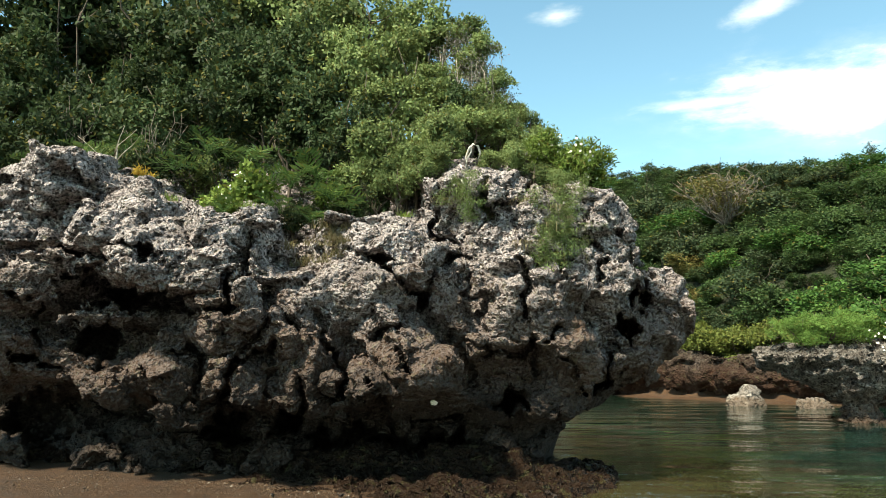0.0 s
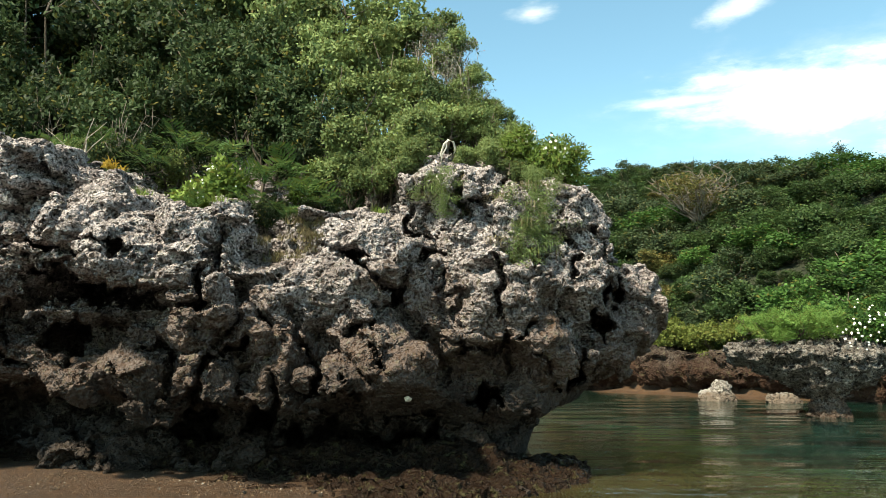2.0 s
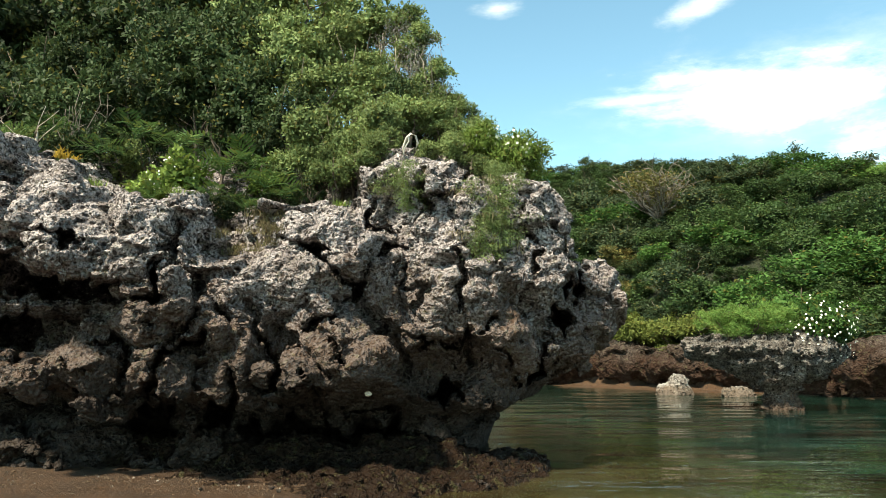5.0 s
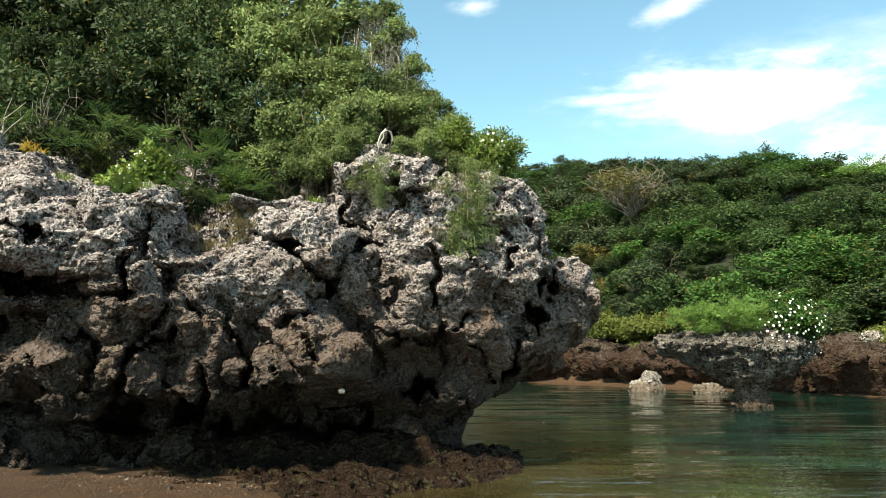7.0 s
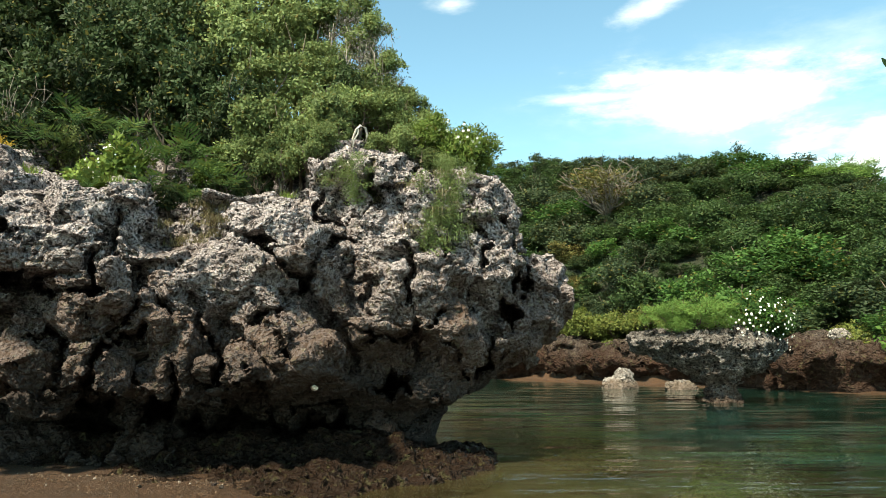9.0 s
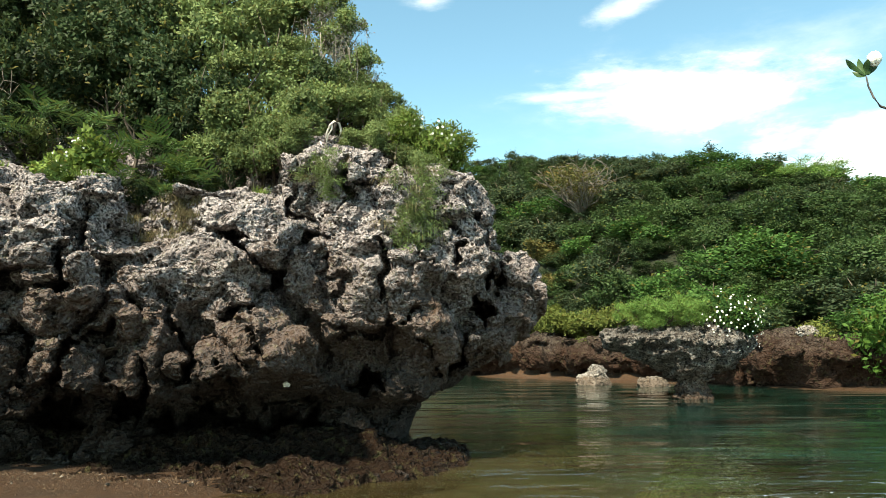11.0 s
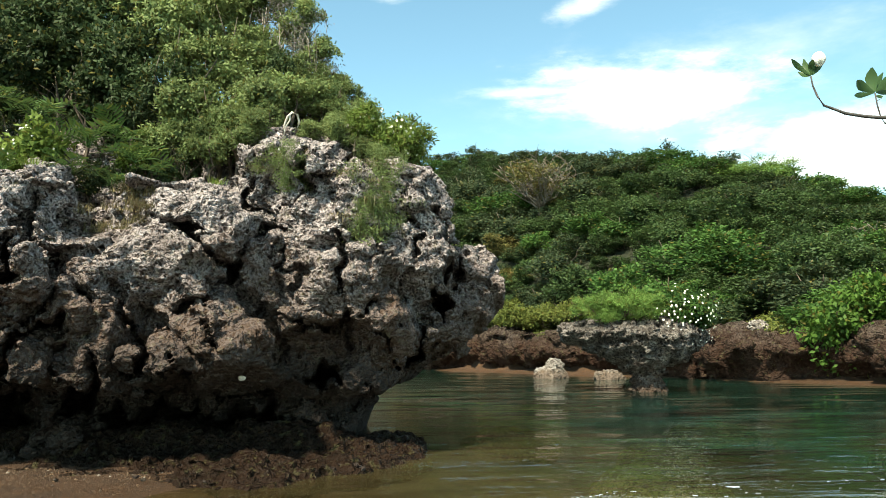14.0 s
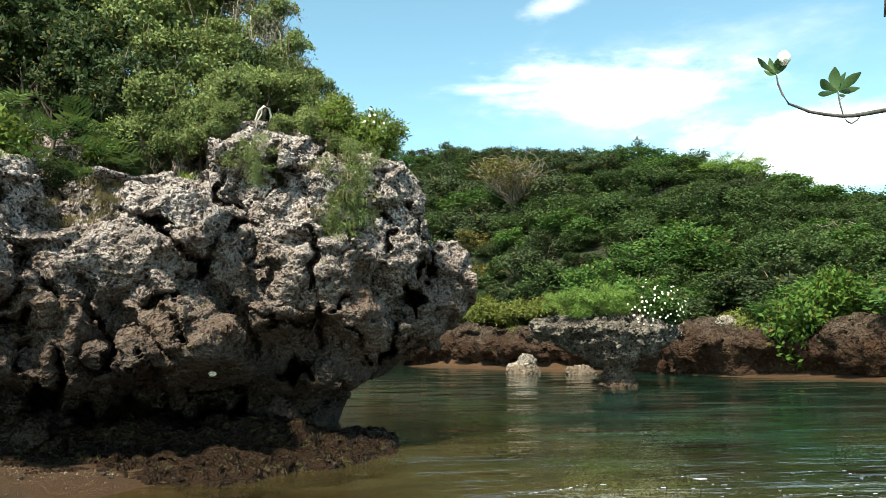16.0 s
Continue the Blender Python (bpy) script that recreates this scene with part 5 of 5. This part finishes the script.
def bare_root():
    """A bleached root that arches out of the rock top and trails down it."""
    y = front(-0.88, 4.7) - 0.05
    one = tube([(-0.98, y + 0.1, 4.62), (-0.95, y, 4.72), (-0.90, y - 0.05, 4.84), (-0.84, y - 0.06, 4.90), (-0.77, y - 0.02, 4.88), (-0.74, y + 0.02, 4.78), (-0.80, y + 0.15, 4.66)],
               [0.012, 0.015, 0.018, 0.019, 0.018, 0.015, 0.011])
    two = tube([(-0.87, y - 0.05, 4.88), (-0.87, y - 0.03, 4.79), (-0.93, y, 4.70), (-0.97, y + 0.1, 4.56)], [0.013, 0.013, 0.011, 0.008])
    lower = [(-1.04, 4.62), (-0.97, 4.45), (-0.99, 4.3), (-0.93, 4.18), (-1.02, 4.05)]
    three = tube([(x, front(x, z) - 0.03, z) for x, z in lower], [0.014, 0.013, 0.012, 0.01, 0.006])
    v, f = join([one, two, three])
    tagged(mesh_object("root", v, f, BONE), "bleached bare root looping over the limestone top", "root")


bare_root()


def dead_sapling(x, y, z0, z1, thick, label):
    r = random.Random(int(x * 100) & 255)
    v, f = join([tube(wiggle((x, y, z0), (x + 0.03, y, z1), 5, 0.02, r), [thick, thick, thick * 0.95, thick * 0.9, thick * 0.85, thick * 0.6])]
                + [tube(wiggle((x, y, z0 + (z1 - z0) * q), (x + sx, y - 0.2, z0 + (z1 - z0) * q + 0.35), 3, 0.08, r), [thick * 0.4, thick * 0.3, thick * 0.2, 0.004], 4)
                   for q, sx in ((0.6, -0.5), (0.75, 0.45), (0.9, 0.25), (0.5, 0.5))])
    return tagged(mesh_object("dead_sapling", v, f, PALE_BARK), label, "trunk", "bare stems")


dead_sapling(-1.42, 12.6, top_near(-1.42, 12.6) - 0.1, 6.75, 0.038, "pale bare stem standing among the shrubs")
dead_sapling(-6.35, 10.2, top_near(-6.35, 10.2) - 0.1, top_near(-6.35, 10.2) + 0.35, 0.025, "short broken grey stem on the ledge")


def thicket(x, y, z, r, seed, label):
    """A tangle of thin bare twigs."""
    rnd = random.Random(seed)
    base = top_near(x, y)
    pieces = []
    for _ in range(26):
        a = rnd.uniform(0, 6.283)
        tip = Vector((x + math.cos(a) * r * rnd.uniform(0.3, 1), y + math.sin(a) * r * 0.7, z + r * rnd.uniform(-0.5, 0.8)))
        line = wiggle((x + rnd.uniform(-0.2, 0.2), y, base - 0.05), tip, 5, 0.07, rnd)
        pieces.append(tube(line, [0.014, 0.012, 0.01, 0.008, 0.006, 0.003], 4))
        for _ in range(3):
            s = line[rnd.randint(2, 4)]
            pieces.append(tube(wiggle(s, s + Vector((rnd.uniform(-1, 1), rnd.uniform(-0.5, 0.5), rnd.uniform(-0.2, 1))) * 0.4 * r, 2, 0.1, rnd), [0.006, 0.005, 0.002], 4))
    v, f = join(pieces)
    tagged(mesh_object("thicket", v, f, GREY_BARK), label, "twigs", "bare twigs")


thicket(-0.95, 13.0, 6.9, 0.6, 4, "thin greyish bare twigs at the canopy edge")
thicket(-2.9, 12.0, 5.4, 0.5, 6, "thin bare brown twigs in a canopy gap")
thicket(-6.6, 11.8, 5.6, 0.6, 8, "thin bare grey twigs in the shrubs")
thicket(-8.0, 12.0, 6.0, 0.7, 9, "thin bare grey twigs in the shrubs")


def stone_mesh(seed, flat=0.6):
    r = np.random.RandomState(seed)
    bm = bmesh.new()
    bmesh.ops.create_icosphere(bm, subdivisions=2, radius=1.0)
    for v in bm.verts:
        d = np.array([v.co]) * 1.3 + seed * 3.7
        v.co *= 1 + 0.5 * float(perlin(d)[0]) + r.uniform(-0.05, 0.05)
        v.co.z *= flat
    me = bpy.data.meshes.new("stone")
    bm.to_mesh(me)
    bm.free()
    return me


STONES = [stone_mesh(i) for i in range(5)]
STONE_GREY = [m.copy() for m in STONES]
for m in STONES:
    m.materials.append(PALE_ROCK)
for m in STONE_GREY:
    m.materials.append(LIMESTONE)


def stone(x, y, z, size, mesh, label, group):
    ob = new("stone", mesh)
    ob.location, ob.scale = (x, y, z), (size, size, size)
    ob.rotation_euler = (fine_rnd.uniform(-0.3, 0.3), fine_rnd.uniform(-0.3, 0.3), fine_rnd.uniform(0, 6.28))
    return tagged(ob, label, "stone", group)


white = stone_mesh(11, 0.8)
white.materials.append(SHELL)
stone(-4.05, front(-4.05, 3.27) - 0.02, 3.27, 0.075, white, "small white stone caught in the rock saddle", "white stones")
stone(-1.33, front(-1.33, 1.17) - 0.01, 1.17, 0.05, white, "small white stone caught under the overhang", "white stones")
for i in range(150):
    x = -8.5 + 9.0 * fine_rnd.random()
    y = 9.7 - 0.9 * fine_rnd.random() ** 2 + 0.35 * abs(x + 1.8) * (0.10 if x < -1.8 else 0.5)
    z = max(top_near(x, y), -0.05)
    if z < 0.35:
        pale = fine_rnd.random() < 0.25
        stone(x, y, z + 0.01, fine_rnd.uniform(0.02, 0.075), fine_rnd.choice(STONES if pale else STONE_GREY),
              "small pale pebble on the wet sand" if pale else "small dark stone at the foot of the rock", "stones at the rock foot")



def gravel():
    """Coral grit and small rubble on the sand at the foot of the rock."""
    r = np.random.RandomState(18)
    n = 2600
    x = r.uniform(-8.5, 0.6, n)
    y = np.interp(x, [-9, -4, -2.2, -0.6, 0.9], [10.1, 9.75, 9.5, 9.75, 10.6]) - np.abs(r.normal(size=n)) * 0.55
    z = land(x, y)
    p = np.stack([x, y, z * 0 + 0], 1)
    z = z + perlin(p * 1.1) * 0.05
    size = 0.006 + 0.016 * r.random_sample(n) ** 3
    corner = np.array([(1, 0, 0), (0, 1, 0), (-1, 0, 0), (0, -1, 0), (0, 0, 0.8), (0, 0, -0.8)])
    v = (corner[None] * r.uniform(0.6, 1.4, (n, 6, 1)) * size[:, None, None]) + np.stack([x, y, z], 1)[:, None]
    f = [tuple(i * 6 + k for k in t) for i in range(n) for t in ((0, 1, 4), (1, 2, 4), (2, 3, 4), (3, 0, 4), (1, 0, 5), (2, 1, 5), (3, 2, 5), (0, 3, 5))]
    ob = mesh_object("gravel", v.reshape(-1, 3).tolist(), f, GRIT, smooth=False)
    tagged(ob, "coarse brown coral gravel scattered on the wet sand", "gravel", kind="stuff")


def grit_material():
    m, n = material("coral_grit")
    k = n.add("ShaderNodeNewGeometry").outputs["Random Per Island"]
    colour = n.mix(k, (0.025, 0.015, 0.008), (0.10, 0.060, 0.032))
    colour = n.mix(n.ramp(k, 0.96, 0.98), colour, (0.20, 0.18, 0.155))
    finish(n, n.add("ShaderNodeBsdfPrincipled", {"Base Color": colour, "Roughness": 0.8}))
    return m


GRIT = grit_material()
gravel()

# ---- details on the far side ----
rock_on_cliff = make_boulder(20.0, 34.6, 0.55, 0.8, 4.2, "pale rounded rock on top of the far cliff")
rock_on_cliff.location.z = top_far(20.0, 34.6) - 0.15


def land_top(x, y):
    return float(land(np.array([x]), np.array([y]))[0])


def dead_tree(x, y, z, r, seed, label, leafy):
    rnd = random.Random(seed)
    base = land_top(x, y)
    root = new("dead_tree")
    root.location = (x, y, base)
    h = z - base
    pieces = [tube(wiggle((0, 0, -0.3), (0, 0, h * 0.6), 4, 0.03, rnd), [0.3, 0.27, 0.24, 0.2, 0.16])]
    for i in range(30):
        a = rnd.uniform(0, 6.283)
        q = rnd.uniform(0.5, 1.0)
        tip = Vector((math.cos(a) * r * q, math.sin(a) * r * q, h + r * 0.55 * (1.15 - q * q) + rnd.uniform(-0.3, 0.3)))
        line = wiggle((0, 0, h * rnd.uniform(0.4, 0.6)), tip, 5, 0.06, rnd)
        pieces.append(tube(line, [0.11, 0.10, 0.08, 0.06, 0.04, 0.02], 4))
        for _ in range(6):
            s = line[rnd.randint(2, 5)]
            pieces.append(tube(wiggle(s, s + Vector((rnd.uniform(-1, 1), rnd.uniform(-1, 1), rnd.uniform(0, 0.8))) * 0.35 * r, 2, 0.1, rnd), [0.05, 0.04, 0.015], 4))
    v, f = join(pieces)
    mesh_object("trunk", v, f, GREY_BARK, root)
    if leafy:
        c = part_of("crown", SPARSE_OLIVE, root, "thin brownish remaining leaves")
        c.location, c.scale = (0, 0, h + 0.1 * r), (r * 1.15, r * 1.15, r * 0.7)
    return tagged(root, label, "tree", "bare trees on the hill")


SPARSE_OLIVE = crown_mesh("crown", 95, LEAF_OLIVE, 190, 18, 0.06, 0.035, 0.9, 0.16, 9)
dead_tree(18.1, 69.0, 17.6, 4.2, 3, "half-bare tree with pale branches and brownish leaves", True)
dead_tree(34.3, 44.5, 8.2, 2.4, 5, "bare grey tree with tangled branches on the slope", False)
DARK_TOP = crown_mesh("crown", 96, LEAF_DARK, 90, 18, 0.15, 0.07, 1.2, 0.25, 7)
for x, y, z, r in ((14.6, 88.0, 25.4, 1.2), (38.6, 86.0, 25.6, 1.8), (36.4, 86.0, 25.2, 1.3), (42.5, 84.0, 24.4, 1.1)):
    shrub(x, y, z, r, DARK_TOP, land_top, fine_rnd, "small dark tree standing out on the hill crest", "tree", "trees on the hill crest", name="tree")
shrub(39.5, 66.5, 18.9, 3.8, FEATHER, land_top, fine_rnd, "feathery light green tree on the hill crest", "tree", wide=1.1, tall=0.5, name="tree")
# bright undergrowth along the far cliff
for i in range(14):
    u, s = -8 + 34 * i / 13, 3.1 + fine_rnd.uniform(-0.5, 0.9)
    x, y = shore_point(u, s)
    far_bush(x, y, top_far(x, y) + 0.35, fine_rnd.uniform(0.9, 1.5), fine_rnd.choice((CREEPER, FLOWERING)), "low green shrub along the top of the far cliff", "shrubs along the far cliff")


# ---- the near tree whose branch hangs into the view ----
def leaf(parent, base, tip, wide):
    """One thick obovate leaf, rounded at the tip."""
    way = tip - base
    side = way.cross(Vector((0.3, 1.0, 0.2))).normalized()
    nor = side.cross(way).normalized()
    v, f = [], []
    for i, w in enumerate((0.12, 0.5, 0.85, 1.0, 0.75, 0.15)):
        t = i / 5
        mid = base + way * t + nor * way.length * 0.12 * math.sin(t * 3.14)
        v += [tuple(mid - side * wide * 0.5 * w + nor * wide * 0.12 * w), tuple(mid), tuple(mid + side * wide * 0.5 * w + nor * wide * 0.12 * w)]
    for i in range(5):
        a = i * 3
        f += [(a, a + 1, a + 4, a + 3), (a + 1, a + 2, a + 5, a + 4)]
    mesh_object("leaf", v, f, LEAF_THICK, parent)


def flower(parent, place):
    """A closed white flower: a rounded bud of overlapping petals."""
    bm = bmesh.new()
    bmesh.ops.create_uvsphere(bm, u_segments=20, v_segments=12, radius=1.0)
    for v in bm.verts:
        a = math.atan2(v.co.y, v.co.x)
        k = 0.036 * (1 + 0.14 * abs(math.sin(a * 2.5 + v.co.z)))
        v.co = Vector((v.co.x * k, v.co.y * k, v.co.z * 0.042 * (1 + 0.1 * math.cos(a * 5)))) + place - Vector((0, 0, 0.008))
    me = bpy.data.meshes.new("flower")
    bm.to_mesh(me)
    bm.free()
    me.materials.append(PETAL)
    part_of("flower", me, parent, "closed white flower")


LEAF_THICK = leaf_material("thick_leaves", (0.035, 0.075, 0.030), (0.070, 0.130, 0.050), 0.35, (0.05, 0.09, 0.03), 0.1, 0.3)


def near_tree():
    root = new("tree")
    root.location = (4.44, 3.96, -0.4)
    at = lambda x, y, z: Vector((x, y, z)) - root.location
    trunk = [(0, 0, -0.3), (0.05, 0.02, 1.2), (0.0, -0.05, 2.4), (0.1, 0.0, 3.6), (0.25, 0.05, 4.8)]
    v, f = tube(trunk, [0.13, 0.11, 0.10, 0.08, 0.05], 8)
    mesh_object("trunk", v, f, BARK, root)
    wood = bark_material("twig_bark", (0.035, 0.032, 0.03), (0.09, 0.085, 0.08))
    v, f = tube([at(4.325, 3.695, 3.147), at(4.089, 3.747, 3.046), at(3.749, 3.809, 2.978), at(3.437, 3.866, 2.928), at(3.325, 3.886, 2.908), at(3.240, 3.901, 2.895), at(3.172, 3.912, 2.892), at(3.076, 3.926, 2.902), at(2.974, 3.940, 2.920), at(2.905, 3.947, 2.948), at(2.850, 3.953, 2.968), at(2.812, 3.952, 3.023), at(2.784, 3.948, 3.085), at(2.772, 3.942, 3.143)], [0.0160, 0.0151, 0.0142, 0.0133, 0.0125, 0.0116, 0.0107, 0.0098, 0.0089, 0.0080, 0.0072, 0.0063, 0.0054, 0.0045], 6)
    mesh_object("branch", v, f, wood, root)
    v, f = join([tube([at(3.287, 3.893, 2.898), at(3.264, 3.901, 2.868), at(3.230, 3.909, 2.847), at(3.203, 3.912, 2.861), at(3.182, 3.911, 2.892), at(3.160, 3.905, 2.964), at(3.145, 3.897, 3.039)], [0.0040, 0.0041, 0.0042, 0.0043, 0.0043, 0.0044, 0.0045], 6), tube([at(3.150, 3.903, 2.988), at(3.187, 3.895, 3.008)], [0.0020, 0.0012], 6)])
    mesh_object("twig", v, f, wood, root)
    v, f = tube([at(4.315, 3.611, 3.797), at(3.870, 3.668, 3.901), at(3.531, 3.735, 3.800), at(3.425, 3.774, 3.629), at(3.420, 3.793, 3.493)], [0.0140, 0.0123, 0.0105, 0.0088, 0.0070], 6)
    mesh_object("branch", v, f, wood, root)
    leaf(root, at(2.772, 3.942, 3.150), at(2.630, 3.903, 3.227), 0.035)
    leaf(root, at(2.772, 3.942, 3.150), at(2.765, 3.988, 3.269), 0.04)
    leaf(root, at(2.776, 3.941, 3.150), at(2.757, 3.893, 3.227), 0.04)
    leaf(root, at(2.779, 3.941, 3.150), at(2.867, 3.943, 3.257), 0.045)
    leaf(root, at(2.772, 3.942, 3.146), at(2.743, 4.021, 3.200), 0.03)
    leaf(root, at(3.145, 3.897, 3.042), at(2.999, 3.852, 3.090), 0.06)
    leaf(root, at(3.145, 3.896, 3.046), at(3.139, 3.897, 3.197), 0.075)
    leaf(root, at(3.149, 3.896, 3.046), at(3.239, 3.934, 3.184), 0.04)
    leaf(root, at(3.152, 3.895, 3.046), at(3.262, 3.834, 3.147), 0.06)
    leaf(root, at(3.152, 3.896, 3.042), at(3.313, 3.916, 3.080), 0.045)
    leaf(root, at(3.142, 3.898, 3.039), at(3.000, 3.883, 3.012), 0.035)
    leaf(root, at(3.149, 3.899, 3.022), at(3.193, 3.893, 3.015), 0.02)
    flower(root, at(2.815, 3.921, 3.252))
    return tagged(root, "leafy shore tree whose thin branch hangs over the water", "tree")


near_tree()


# ---- on and under the water ----
def foam():
    """Small floating flecks in drifting lines near the beach."""
    rnd = random.Random(9)
    v, f = [], []

    def fleck(x, y, size):
        n, first = 7, len(v)
        long = rnd.uniform(1.5, 3.0)
        for k in range(n):
            a = 6.283 * k / n
            q = 0.9 * size * rnd.uniform(0.6, 1.2)
            v.append((x + math.cos(a) * q * long, y + math.sin(a) * q * 1.1, 0.006))
        f.append(tuple(range(first, first + n)))
    for i in range(16):
        fleck(1.95 + 0.075 * i + rnd.uniform(-0.03, 0.03), 7.55 + 0.028 * i + rnd.uniform(-0.05, 0.05), rnd.uniform(0.006, 0.016))
    for i in range(70):
        fleck(rnd.uniform(3.6, 7.4), rnd.uniform(6.2, 8.6), rnd.choice((0.006, 0.008, 0.012, 0.018)))
    for i in range(30):
        fleck(rnd.uniform(1.6, 5.0), rnd.uniform(6.6, 7.3), rnd.choice((0.006, 0.01, 0.015)))
    fleck(4.3, 8.05, 0.045)
    ob = mesh_object("foam", v, f, FOAM)
    tagged(ob, "foam flecks drifting on the water, with sky reflection put into their bluish colour", "foam", kind="stuff")


foam()


def reef(x, y, wide, deep):
    """A weed-grown reef patch just under the surface."""
    rock = Rock(steps([(-1.4 * wide, 1.4 * wide, wide / 14)]), steps([(-1.4 * deep, 1.4 * deep, deep / 12)]), steps([(-0.9, 0.25, 0.06)]), 0.2)
    rock.lump(0, 0, -0.40, wide, deep, 0.36)
    rock.lump(-0.4 * wide, 0.1, -0.42, 0.6 * wide, 0.8 * deep, 0.34)
    v, f = rock.skin([(0.8, 0.1), (0.35, 0.07)], x, 1.0)
    ob = mesh_object("reef", v, f, REEF)
    ob.location = (x, y, -0.075)
    tagged(ob, "brown weed-grown reef patch just below the water", "reef", "reef patches")


REEF = rock_material("weedy_reef", (0.36, 0.27, 0.11), (0.21, 0.15, 0.06), (0.12, 0.08, 0.03), (0.02, 0.015, 0.008), 0.8, -2.0, -3.0, -3.0, 0.6)
reef(3.35, 15.2, 1.0, 1.3)
reef(5.5, 12.6, 0.75, 0.7)
reef(8.2, 15.8, 1.1, 1.0)
reef(10.6, 12.4, 1.2, 0.8)
reef(4.4, 10.2, 1.0, 0.7)
